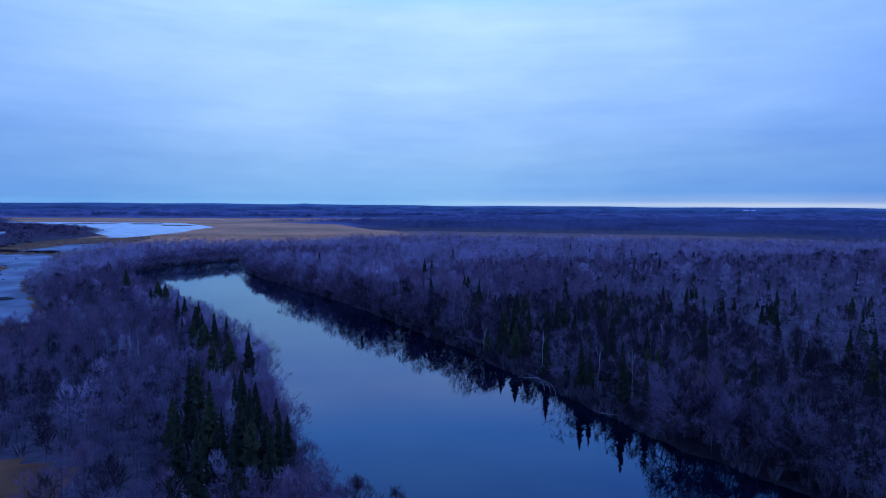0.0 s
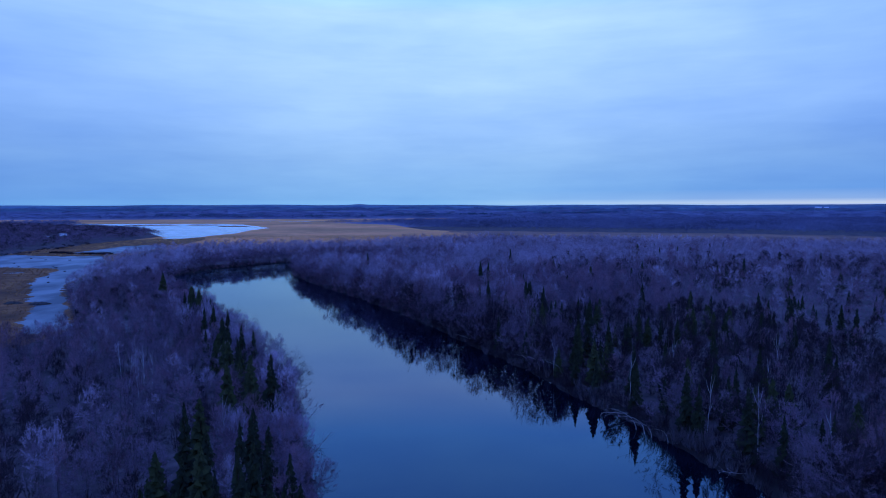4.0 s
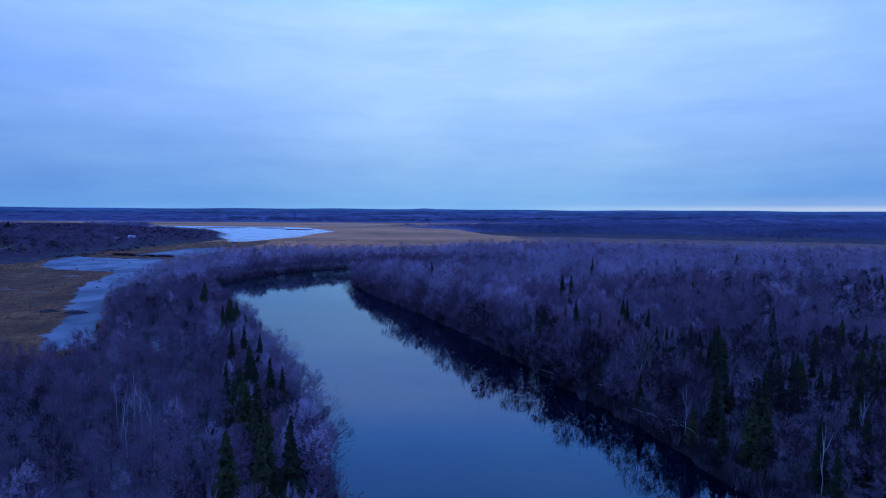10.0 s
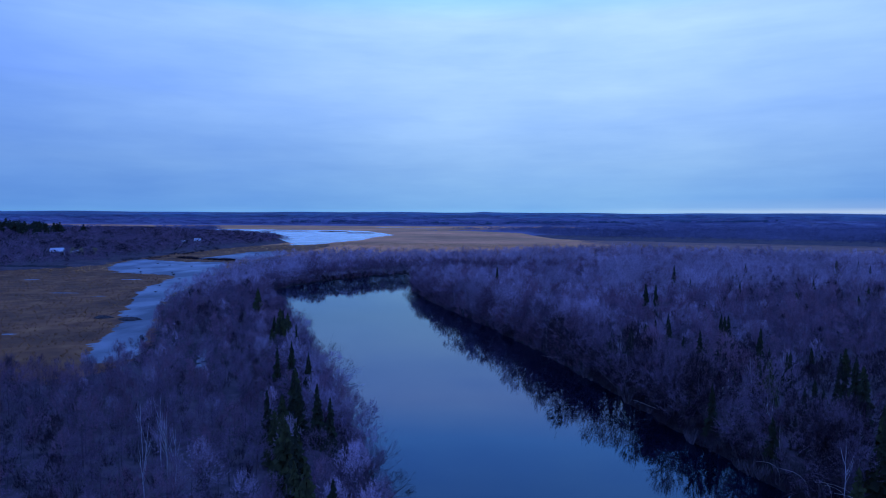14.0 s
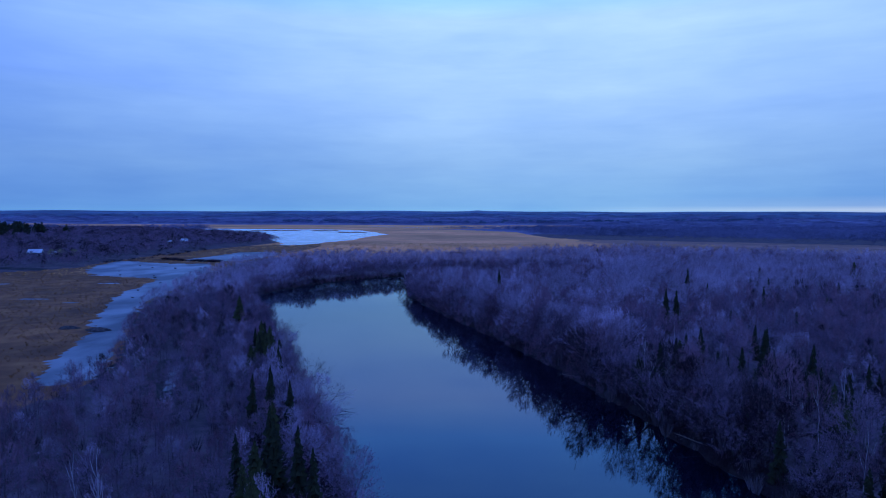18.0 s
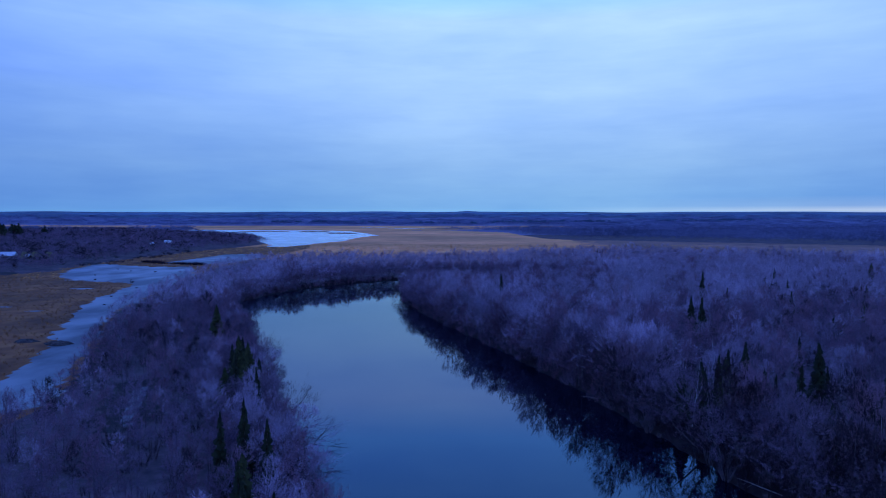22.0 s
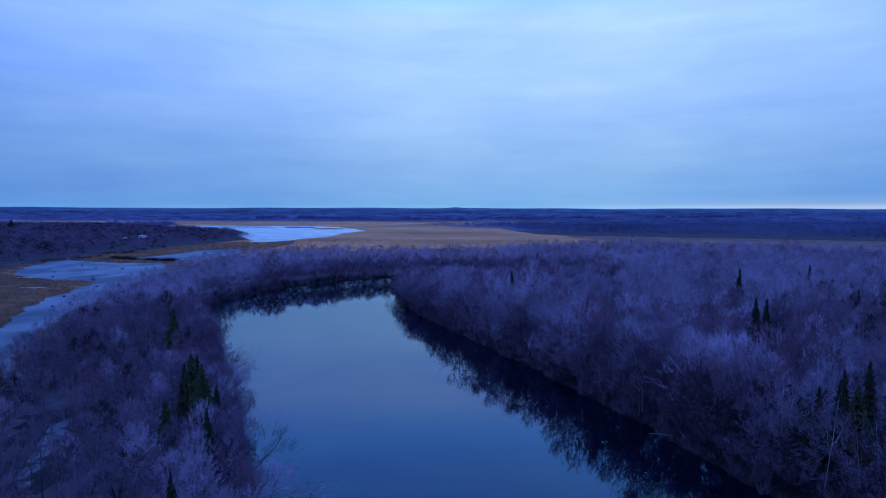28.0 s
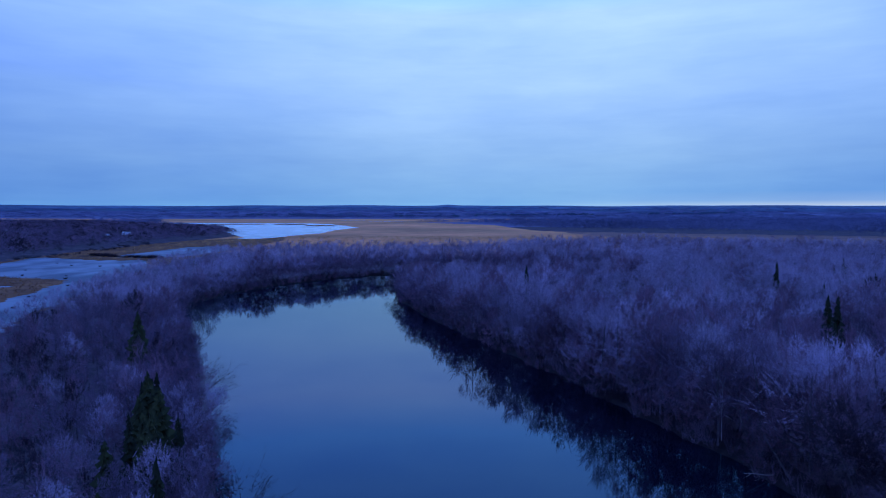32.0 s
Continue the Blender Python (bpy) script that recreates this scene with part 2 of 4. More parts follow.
WATER = water_material("still_dark_water", 0.03, 0.08, (0.001, 0.002, 0.006), (0.66, 0.86, 1.0), 1.5)
RUFFLED = water_material("ice_skimmed_water", 0.25, 0.5, [(0.38, (0.13, 0.13, 0.115)), (0.62, (0.24, 0.24, 0.2))], (0.78, 0.85, 0.92), 1.36, 0.85)
SLUSH = water_material("grey_slush_on_the_channel", 0.35, 0.6, [(0.4, (0.1, 0.1, 0.09)), (0.62, (0.27, 0.26, 0.22))], (0.37, 0.41, 0.48), 1.2, 0.55)

# ---- the plan ----
RIGHT_BANK = [(112, -120), (105, -60), (98, -20), (92, 10), (85, 36), (73, 64), (66, 82), (62, 98), (58, 117), (53, 137), (48, 160), (42, 181),
              (35, 205), (29, 226), (22, 247), (16, 264), (8, 285), (-3, 312), (-12, 332), (-22, 358), (-31, 385), (-35, 408), (-28, 425), (20, 432), (60, 436)]
LEFT_BANK = [(60, 470), (0, 478), (-45, 476), (-66, 461), (-88, 433), (-100, 403), (-104, 382), (-99, 358), (-89, 335), (-77, 315), (-67, 293), (-58, 270),
             (-48, 250), (-41, 233), (-33, 215), (-26, 200), (-19.5, 183), (-13, 167), (-8.5, 150), (-5.5, 135), (-3, 118), (0, 100), (3, 80), (12, 60),
             (19, 40), (26, 20), (31, 0), (32, -50), (40, -120)]
RIVER = RIGHT_BANK + LEFT_BANK
CHANNEL = [(-99, 227), (-104, 236), (-114, 256), (-121, 274), (-128, 290), (-146, 325), (-158, 350), (-167, 367), (-175, 390), (-181, 420), (-189, 452), (-222, 462),
           (-252, 480), (-270, 512), (-284, 545), (-289, 586), (-262, 572), (-240, 560), (-206, 562), (-176, 495), (-170, 459), (-159, 420), (-152, 385), (-145, 352), (-126, 310), (-114, 286), (-95, 246), (-90, 231)]
STRIP = [(-248, 590), (-240, 640), (-234, 696), (-213, 708), (-194, 682), (-187, 660), (-190, 620), (-198, 588), (-225, 582)]
LAKE = [(-900, 1560), (-640, 1500), (-400, 1180), (-300, 990), (-238, 845), (-226, 832), (-211, 850), (-196, 935), (-180, 1000), (-182, 1110), (-165, 1230), (-200, 1330), (-262, 1480), (-330, 1540), (-480, 1560), (-900, 1640)]
POOL = [(-65, 221), (-67.5, 221), (-78, 246), (-76, 249)]
MARSH_ZONE = [(-92, 205), (-104, 208), (-150, 204), (-600, 200), (-600, 420), (-390, 440), (-322, 468), (-298, 492), (-284, 518), (-292, 560), (-292, 620), (-282, 680), (-275, 745), (-263, 790), (-240, 850),
              (-200, 880), (-180, 800), (-180, 640), (-185, 562), (-172, 480), (-168, 455), (-150, 385), (-143, 352), (-124, 310), (-112, 286), (-93, 246), (-88, 225)]
FIELD_ZONE = [(-262, 800), (-190, 640), (-115, 590), (-57, 585), (12, 600), (70, 650), (150, 655), (219, 622), (277, 597), (331, 575), (415, 530), (700, 430), (680, 765), (528, 878), (369, 949), (173, 1034),
              (120, 1080), (100, 1200), (81, 1395), (-45, 1553), (-152, 1540), (-222, 1400), (-190, 1250), (-190, 1077), (-205, 910), (-262, 905)]
LAKE_MARSH = [(-1500, 1780), (-1200, 1610), (-715, 1640), (-400, 1200), (-240, 900), (-190, 880), (-150, 1100), (-140, 1540), (300, 1800), (300, 2080), (-1500, 2080)]


CLEARING = [(-78, 99), (-45, 97), (-33, 92), (-30, 84), (-38, 72), (-78, 70)]
PUDDLES = [(-203, 364, 9, 2.2), (-178, 354, 4, 1.6), (-236, 470, 9, 3), (-205, 428, 7, 2.5), (-262, 420, 5, 2), (-330, 500, 16, 4), (-230, 330, 5, 1.8), (-150, 262, 3, 1.2), (-150, 1740, 60, 9), (-30, 1810, 70, 8), (-270, 1870, 55, 8), (70, 1850, 40, 6)]
HOUSES = [(-372, 596), (-358, 599), (-338, 794), (-352, 790)]


def inside(poly, x, y):
    p = np.array(poly, float)
    q = np.roll(p, -1, 0)
    hit = np.zeros(np.shape(x), bool)
    for (x0, y0), (x1, y1) in zip(p, q):
        if y0 == y1:
            continue
        hit ^= ((y0 > y) != (y1 > y)) & (x < (x1 - x0) * (y - y0) / (y1 - y0) + x0)
    return hit


def signed(poly, x, y):
    """Metres from a polygon's edge: less than nothing inside."""
    p = np.array(poly, float)
    q = np.roll(p, -1, 0)
    best = np.full(np.shape(x), 1e9)
    for a, b in zip(p, q):
        d = b - a
        t = np.clip(((x - a[0]) * d[0] + (y - a[1]) * d[1]) / (d @ d + 1e-9), 0, 1)
        best = np.minimum(best, np.hypot(x - a[0] - t * d[0], y - a[1] - t * d[1]))
    return np.where(inside(poly, x, y), -best, best)


def ripple(x, y, size, seed=0.0):
    """Smooth irregular waves from -1 to 1 over the plan, about size metres long."""
    k = 2 * np.pi / size
    return (np.sin(k * (x + 0.35 * y) + seed + 1.7 * np.sin(k * 0.43 * (y - 0.3 * x) + 2 * seed)) + np.sin(k * 1.31 * (y - 0.21 * x) + 3 * seed + 1.3 * np.sin(k * 0.61 * x + seed))
            + 0.5 * np.sin(k * 2.3 * (x - y) + seed) + 0.5 * np.sin(k * 2.7 * (x + 0.7 * y) - seed)) / 3


def water_distance(x, y):
    d = signed(RIVER, x, y) + 1.2 * ripple(x, y, 17, 0.4)
    rag = 2.2 * ripple(x, y, 13, 1.1) + 2.0 * ripple(x, y, 34, 2.0)
    d = np.minimum(d, signed(CHANNEL, x, y) + rag)
    d = np.minimum(d, signed(STRIP, x, y) + 2 * rag)
    d = np.minimum(d, signed(POOL, x, y))
    for px, py, rx, ry in PUDDLES:
        d = np.minimum(d, (np.hypot((x - px) / rx, (y - py) / ry) - 1 + 0.3 * ripple(x, y, 5, px)) * ry)
    return np.minimum(d, signed(LAKE, x, y) + 5 * ripple(x, y, 60, 0.7))


def hill(x, y):
    """The lie of the land away from the rivers."""
    r = np.hypot(x, y)
    far = np.clip((r - 2300) / 2100, 0, 1)
    far = far * far * (3 - 2 * far)
    az = np.arctan2(x, y)
    rise = far * (48.5 + 5 * np.exp(-((az - 0.0) / 0.012) ** 2) + 5 * np.exp(-((az + 0.1) / 0.09) ** 2) + 2.0 * np.sin(az * 19) + 1.5 * np.sin(az * 41 + 1))
    left = 13 * np.exp(-(((x + 640) / 240) ** 2 + ((y - 800) / 210) ** 2))
    return rise + left


def ground_height(x, y):
    d = water_distance(x, y)
    marsh = np.minimum(signed(MARSH_ZONE, x, y), np.minimum(signed(FIELD_ZONE, x, y), signed(LAKE_MARSH, x, y)))
    top = 0.25 + 0.75 * np.clip(marsh / 8, 0, 1) + 0.12 * ripple(x, y, 9, 2.2)
    return np.where(d > 0, np.minimum(0.02 + d * 0.35, top), np.maximum(d * 0.4, -2.0)) + hill(x, y) * np.clip(d / 60, 0, 1)


def in_forest(x, y, gap=1.2):
    open_land = np.zeros(np.shape(x), bool)
    for hx, hy in HOUSES:
        k = np.hypot(hx, hy)
        along, across = ((x - hx) * hx + (y - hy) * hy) / k, ((x - hx) * hy - (y - hy) * hx) / k
        open_land |= (np.abs(across) < 8) & (along > -48) & (along < 8)
    open_land |= inside(CLEARING, x, y)
    return ~open_land & (water_distance(x, y) > gap) & ~inside(MARSH_ZONE, x, y) & ~inside(FIELD_ZONE, x, y) & ~inside(LAKE_MARSH, x, y)


def mesh_from(name, verts, faces, mats, index=None, smooth=False):
    me = bpy.data.meshes.new(name)
    faces = np.asarray(faces, np.int32)
    me.vertices.add(len(verts))
    me.vertices.foreach_set("co", np.asarray(verts, np.float32).ravel())
    me.loops.add(faces.size)
    me.loops.foreach_set("vertex_index", faces.ravel())
    me.polygons.add(len(faces))
    me.polygons.foreach_set("loop_start", np.arange(len(faces), dtype=np.int32) * faces.shape[1])
    me.polygons.foreach_set("loop_total", np.full(len(faces), faces.shape[1], np.int32))
    for m in mats:
        me.materials.append(m)
    if index is not None:
        me.polygons.foreach_set("material_index", np.asarray(index, np.int32))
    me.polygons.foreach_set("use_smooth", np.full(len(faces), smooth))
    me.update()
    me.validate()
    return me


def steps(*runs):
    out = []
    for a, b, n in runs:
        out += list(np.linspace(a, b, n, endpoint=False))
    return np.array(out + [runs[-1][1]])


# ---- ground and water ----
gx = steps((-5600, -1500, 18), (-1500, -500, 40), (-500, -280, 44), (-280, 130, 165), (130, 700, 60), (700, 1600, 26), (1600, 6200, 20))
gy = steps((-700, -60, 10), (-60, 30, 12), (30, 500, 190), (500, 1100, 110), (1100, 2100, 64), (2100, 4950, 44))
GX, GY = np.meshgrid(gx, gy)
GZ = ground_height(GX, GY)
w, h = len(gx), len(gy)
i0 = (np.arange(h - 1)[:, None] * w + np.arange(w - 1)[None]).ravel()
gfaces = np.stack([i0, i0 + 1, i0 + w + 1, i0 + w], 1)
cx = ((GX[:-1, :-1] + GX[1:, 1:]) / 2).ravel()
cy = ((GY[:-1, :-1] + GY[1:, 1:]) / 2).ravel()
zone = np.zeros(len(cx), int)
# far ground takes the two haze-tinted colours
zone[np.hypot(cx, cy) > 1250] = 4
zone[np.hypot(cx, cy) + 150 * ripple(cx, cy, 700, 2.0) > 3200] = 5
zone[inside(LAKE_MARSH, cx, cy)] = 2
zone[inside(FIELD_ZONE, cx, cy)] = 2
zone[inside(FIELD_ZONE, cx, cy) & (cx + 25 * ripple(cx, cy, 50, 1.0) > 155)] = 6
zone[inside(MARSH_ZONE, cx, cy) | inside(CLEARING, cx, cy)] = 1
# the strip along the water that carries the painted tree shade
zone[(water_distance(cx, cy) < 4.5) & (zone == 0)] = 3
tagged(new("ground", mesh_from("ground", np.stack([GX, GY, GZ], -1).reshape(-1, 3), gfaces, [FLOOR, MARSH, FIELD, BANK_SHADED, FARFLOOR_HAZED, RIDGE_HAZED, SHRUBS], zone, True)),
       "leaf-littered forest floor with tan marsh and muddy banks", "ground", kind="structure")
DIVIDE = [(-60, -150), (-60, 205), (-75, 262), (-105, 330), (-126, 395), (-126, 770), (-126, 2000)]


def water_sheet(name, label, side, run, mat):
    edge = DIVIDE[run[0]:run[1] + 1]
    verts = [(x_, y_, 0) for x_, y_ in edge] + [(side, y_, 0) for _, y_ in edge]
    k = len(edge)
    faces = [(i, i + k, i + k + 1, i + 1) if side > 0 else (i + k, i, i + 1, i + k + 1) for i in range(k - 1)]
    tagged(new(name, mesh_from(name, verts, faces, [mat])), label, "water", kind="structure")


water_sheet("water_river", "still dark river mirroring banks and dusk sky", 800, (0, 6), WATER)
water_sheet("water_marsh", "marsh channel and ponds skimmed with grey slush", -1000, (0, 5), SLUSH)
water_sheet("water_lake", "pale lake skimmed with thin ice", -1000, (5, 6), RUFFLED)


# ---- plants: slivers for twigs, tapered tubes for wood ----
class Soup:
    """Triangles gathered as arrays."""

    def __init__(self):
        self.v, self.f, self.m, self.n = [], [], [], 0

    def add(self, v, f, m=0):
        self.v.append(np.asarray(v, float))
        self.f.append(np.asarray(f, int) + self.n)
        self.m.append(np.full(len(f), m))
        self.n += len(v)

    def arrays(self):
        return np.concatenate(self.v), np.concatenate(self.f), np.concatenate(self.m)


def tube(soup, pts, radii, sides=4, m=0):
    pts = np.asarray(pts, float)
    rings = []
    for i, p in enumerate(pts):
        d = pts[min(i + 1, len(pts) - 1)] - pts[max(i - 1, 0)]
        d = d / (np.linalg.norm(d) + 1e-9)
        u = np.cross(d, (0.3, 0.9, 0.1) if abs(d[2]) > 0.7 else (0, 0, 1))
        u /= np.linalg.norm(u) + 1e-9
        v = np.cross(d, u)
        a = np.arange(sides) * 2 * np.pi / sides
        rings.append(p + radii[i] * (np.cos(a)[:, None] * u + np.sin(a)[:, None] * v))
    f = []
    for i in range(len(pts) - 1):
        for k in range(sides):
            a, b = i * sides + k, i * sides + (k + 1) % sides
            f += [(a, b, b + sides), (a, b + sides, a + sides)]
    soup.add(np.concatenate(rings), f, m)


def slivers(soup, base, tip, width, rng, m=0, middle=None):
    """One thin triangle from each base to its tip, turned outwards from a middle where there is one."""
    base, tip = np.asarray(base), np.asarray(tip)
    side = rng.normal(size=base.shape)
    d = tip - base
    if middle is not None:
        side = np.cross(d, (base + tip) / 2 - middle + 0.35 * side)
    side -= d * ((side * d).sum(1) / ((d * d).sum(1) + 1e-9))[:, None]
    side *= (width / (np.linalg.norm(side, axis=1) + 1e-9) / 2)[:, None]
    n = len(base)
    soup.add(np.concatenate([base - side, base + side, tip]), np.stack([np.arange(n), np.arange(n) + n, np.arange(n) + 2 * n], 1), m)


def bare_tree(rng, height=12.0, crown=2.6, limbs=11, twigs=330, width=0.05, length=1.5, base=0.28, sides=4, second=3, wood=True, radius=0.13, lean=0.4):
    """Wood and crown of a leafless tree that stands at the origin."""
    trunk, top = Soup(), Soup()
    z = np.linspace(0, height * 0.86, 5)
    bend = np.cumsum(rng.normal(0, lean * 0.35, (5, 2)), 0) * (z / height)[:, None]
    spine = np.column_stack([bend, z])
    spine[0, 2] = -0.3
    if wood:
        tube(trunk, spine, radius * np.array([1.1, 0.85, 0.6, 0.35, 0.1]), sides)
    starts, ways = [], []
    for i in range(limbs):
        f = base + (0.95 - base) * (i + rng.random()) / limbs
        p = np.array([np.interp(f * height * 0.86, z, spine[:, k]) for k in range(3)])
        a = i * 2.4 + rng.normal(0, 0.4)
        reach = crown * (1.05 - 0.75 * max(0, f - 0.4) / 0.6) * rng.uniform(0.7, 1.15)
        rise = reach * rng.uniform(0.7, 1.5)
        q = p + (reach * 0.55 * np.cos(a), reach * 0.55 * np.sin(a), rise * 0.4)
        r = p + (reach * np.cos(a), reach * np.sin(a), rise)
        if wood:
            tube(top, [p, q, r], [radius * 0.42 * (1.1 - f), radius * 0.28 * (1.1 - f), 0.012], 3)
        for k in range(second):
            s = p + (r - p) * rng.uniform(0.35, 0.9)
            e = s + rng.normal(0, 0.5, 3) * crown * 0.3 + (0, 0, rng.uniform(0.5, 1.4) * crown * 0.28)
            if wood and second > 2:
                tube(top, [s, e], [0.022, 0.008], 3)
            starts += [s, e]
            ways += [e - s, e - s]
        starts += [p, q, r]
        ways += [q - p, r - q, r - q]
    starts, ways = np.array(starts), np.array(ways)
    pick = rng.integers(0, len(starts), twigs)
    s = starts[pick] + ways[pick] * rng.random((twigs, 1)) * 0.8 + rng.normal(0, 0.28, (twigs, 3)) * crown / 2.6
    middle = np.array([0, 0, height * 0.5])
    out = (s - middle) / (np.linalg.norm(s - middle, axis=1) + 1e-6)[:, None]
    d = ways[pick] / (np.linalg.norm(ways[pick], axis=1) + 1e-6)[:, None] * 0.35 + rng.normal(0, 0.5, (twigs, 3)) + 0.45 * out + (0, 0, 0.18)
    d *= (length * rng.uniform(0.6, 1.35, twigs) / np.linalg.norm(d, axis=1))[:, None]
    tip = s + d
    # the crown is rounded off
    dome = height * (rng.uniform(0.94, 1.03, twigs) - 0.3 * np.clip(np.hypot(tip[:, 0], tip[:, 1]) / (crown + 0.8), 0, 1.2) ** 2)
    low = np.minimum(dome - tip[:, 2], 0)
    tip[:, 2] += low
    s[:, 2] += low
    slivers(top, s, tip, width * rng.uniform(0.6, 1.4, twigs), rng, middle=middle - (0, 0, height * 0.2))
    return trunk, top


def spruce(rng, height=12.0, spread=1.7, boughs=170, bare=0.06, blunt=0.85):
    """Trunk and crown of a narrow, pointed conifer: drooping boughs all the way up."""
    trunk, top = Soup(), Soup()
    tube(trunk, [(0, 0, -0.3), (0, 0, height * 0.5), (0, 0, height * 0.97)], [0.15, 0.09, 0.015], 5)
    for i in range(boughs):
        f = bare + (0.985 - bare) * (i + rng.random()) / boughs
        r = (spread * (1 - f) ** blunt + 0.12) * rng.uniform(0.5, 1.25)
        a = i * 2.4 + rng.normal(0, 0.6)
        c, s = np.cos(a), np.sin(a)
        z = f * height
        root = np.array([0.03 * c, 0.03 * s, z + 0.25])
        mid = np.array([0.55 * r * c, 0.55 * r * s, z - 0.1 * r])
        end = np.array([r * c, r * s, z - 0.35 * r + rng.uniform(-0.15, 0.15)])
        side = np.array([-s, c, 0]) * (0.36 * r + 0.06)
        drop = np.array([0, 0, -0.4 * r - 0.15])
        top.add([root, mid - side + drop, mid + side + drop, end, mid + (0, 0, 0.1)],
                [(0, 1, 4), (0, 4, 2), (1, 3, 4), (4, 3, 2)])
    tip = np.array([[0, 0, height * 0.88]])
    slivers(top, np.repeat(tip, 4, 0), np.repeat([[0, 0, height * 1.02]], 4, 0), np.full(4, 0.3), rng)
    return trunk, top


def scatter(templates, xs, ys, zs, size, turn, which, stretch=None):
    """Many copies of small triangle meshes, joined into arrays."""
    V, F, M, n = [], [], [], 0
    stretch = np.ones(len(xs)) if stretch is None else stretch
    for k, (v, f, m) in enumerate(templates):
        sel = np.nonzero(which == k)[0]
        if not len(sel):
            continue
        c, s = np.cos(turn[sel])[:, None], np.sin(turn[sel])[:, None]
        wide = (size[sel] * stretch[sel])[:, None]
        X = (v[None, :, 0] * c - v[None, :, 1] * s) * wide + xs[sel][:, None]
        Y = (v[None, :, 0] * s + v[None, :, 1] * c) * wide + ys[sel][:, None]
        Z = v[None, :, 2] * size[sel][:, None] + zs[sel][:, None]
        V.append(np.stack([X, Y, Z], -1).reshape(-1, 3))
        F.append((f[None] + (np.arange(len(sel)) * len(v))[:, None, None]).reshape(-1, 3) + n)
        M.append(np.tile(m, len(sel)))
        n += len(sel) * len(v)
    return np.concatenate(V), np.concatenate(F), np.concatenate(M)


def joined(trunk, top, crown_slot=1):
    s = Soup()
    for part_, slot in ((trunk, 0), (top, crown_slot)):
        if part_.v:
            v, f, _ = part_.arrays()
            s.add(v, f, slot)
    return s.arrays()


def jitter_grid(x0, x1, y0, y1, spacing, rng):
    xs, ys = np.meshgrid(np.arange(x0, x1, spacing), np.arange(y0, y1, spacing))
    xs, ys = xs.ravel().astype(float), ys.ravel().astype(float)
    return xs + rng.uniform(-0.48, 0.48, len(xs)) * spacing, ys + rng.uniform(-0.48, 0.48, len(xs)) * spacing


def in_view(x, y, slack=40):
    """The part of the plan that the flight overlooks."""
    return (x > -0.86 * np.maximum(y, 0) - slack) & (x < 1.16 * np.maximum(y, 0) + slack)


rng = np.random.default_rng(7)
NEAR = (-120, 140, 45, 330)


def near_zone(x, y):
    return (x > NEAR[0]) & (x < NEAR[1]) & (y > NEAR[2]) & (y < NEAR[3])


def tree_height(x, y):
    """Young growth by the near reach, older trees at the bend and beyond, low ones by the marsh."""
    start = np.where(x > 30 - 0.28 * (y - 150), 225, 300)
    t = np.clip((y - start) / 70, 0, 1)
    low = np.where(x < -85, 0.95, 0.72)
    size = low + (np.where((x < 20) & (y > 400), 0.93, 1.0) - low) * t * t * (3 - 2 * t)
    by_marsh = np.maximum(np.clip((-118 - x) / 30, 0, 1) * np.clip((y - 300) / 60, 0, 1), np.clip(1.3 - np.minimum(signed(CHANNEL, x, y), signed(MARSH_ZONE, x, y)) / 20, 0, 1))
    return size + (0.6 - size) * by_marsh


def woods(name, label, templates, x, y, mats, low=0.75, high=1.1, stretch=None, tall=None):
    z = ground_height(x, y)
    size = rng.uniform(low, high, len(x)) * (1 + 0.12 * ripple(x, y, 45, 0.9))
    if tall is not None:
        size *= tall
    size *= 1 + 0.14 * ripple(x, y, 13, 3.3)
    # neighbours are mostly of one kind: dark thickets and pale stands
    patch = 0.5 + 0.34 * ripple(x, y, 31, 5.1) + 0.26 * ripple(x, y, 12, 6.4) + rng.uniform(-0.2, 0.2, len(x))
    which = np.clip((patch * len(templates)).astype(int), 0, len(templates) - 1)
    v, f, m = scatter(templates, x, y, z, size, rng.uniform(0, 6.28, len(x)), which, stretch)
    return tagged(new(name, mesh_from(name, v, f, mats, m)), label, "woods", kind="stuff")


CROWN_MATS = [BARK, TWIG, TWIG_GREY, TWIG_RED, TWIG_DARK]
CROWN_SLOTS = [4, 4, 1, 1, 3, 3, 1, 1, 2, 2]
# mostly grey twigs: lightening by haze put into the mid-distance crowns
HAZED_CANOPY_SLOTS = [1, 3, 3, 2, 2, 2, 2, 2, 2, 2]
# where the conifers stand
LEFT_SPRUCES = [(-30, 192), (-36, 191), (-28, 176), (-31, 171), (-23, 156),
                (-19, 148), (-14, 131), (-17, 127), (-17, 108), (-9, 106), (-6, 100), (-15, 91), (-10, 86), (-5, 92), (-3, 80), (-2, 73), (-11, 70), (-9, 96),
                (-12, 78), (-7, 84), (-55, 249), (-50, 240), (-53, 246), (-57, 250), (-46, 236), (-49, 231), (-41, 220), (-35, 197), (-29, 180)]
RIGHT_SPRUCES = [(150, 198), (142, 153), (150, 156), (180, 153), (156, 146), (135, 114), (122, 113), (83, 175), (78, 201), (85, 158), (77, 121),
                 (75, 94), (89, 91), (82, 74), (142, 172), (146, 171), (76, 194), (80, 169), (140, 190), (106, 171), (85, 142), (71, 114), (71, 137),
                 (220, 297), (138, 301), (250, 446), (136, 284), (109, 228), (58, 144)]
BROAD_SPRUCES = [(-75, 285.5), (-53, 243.5), (-49, 238)]
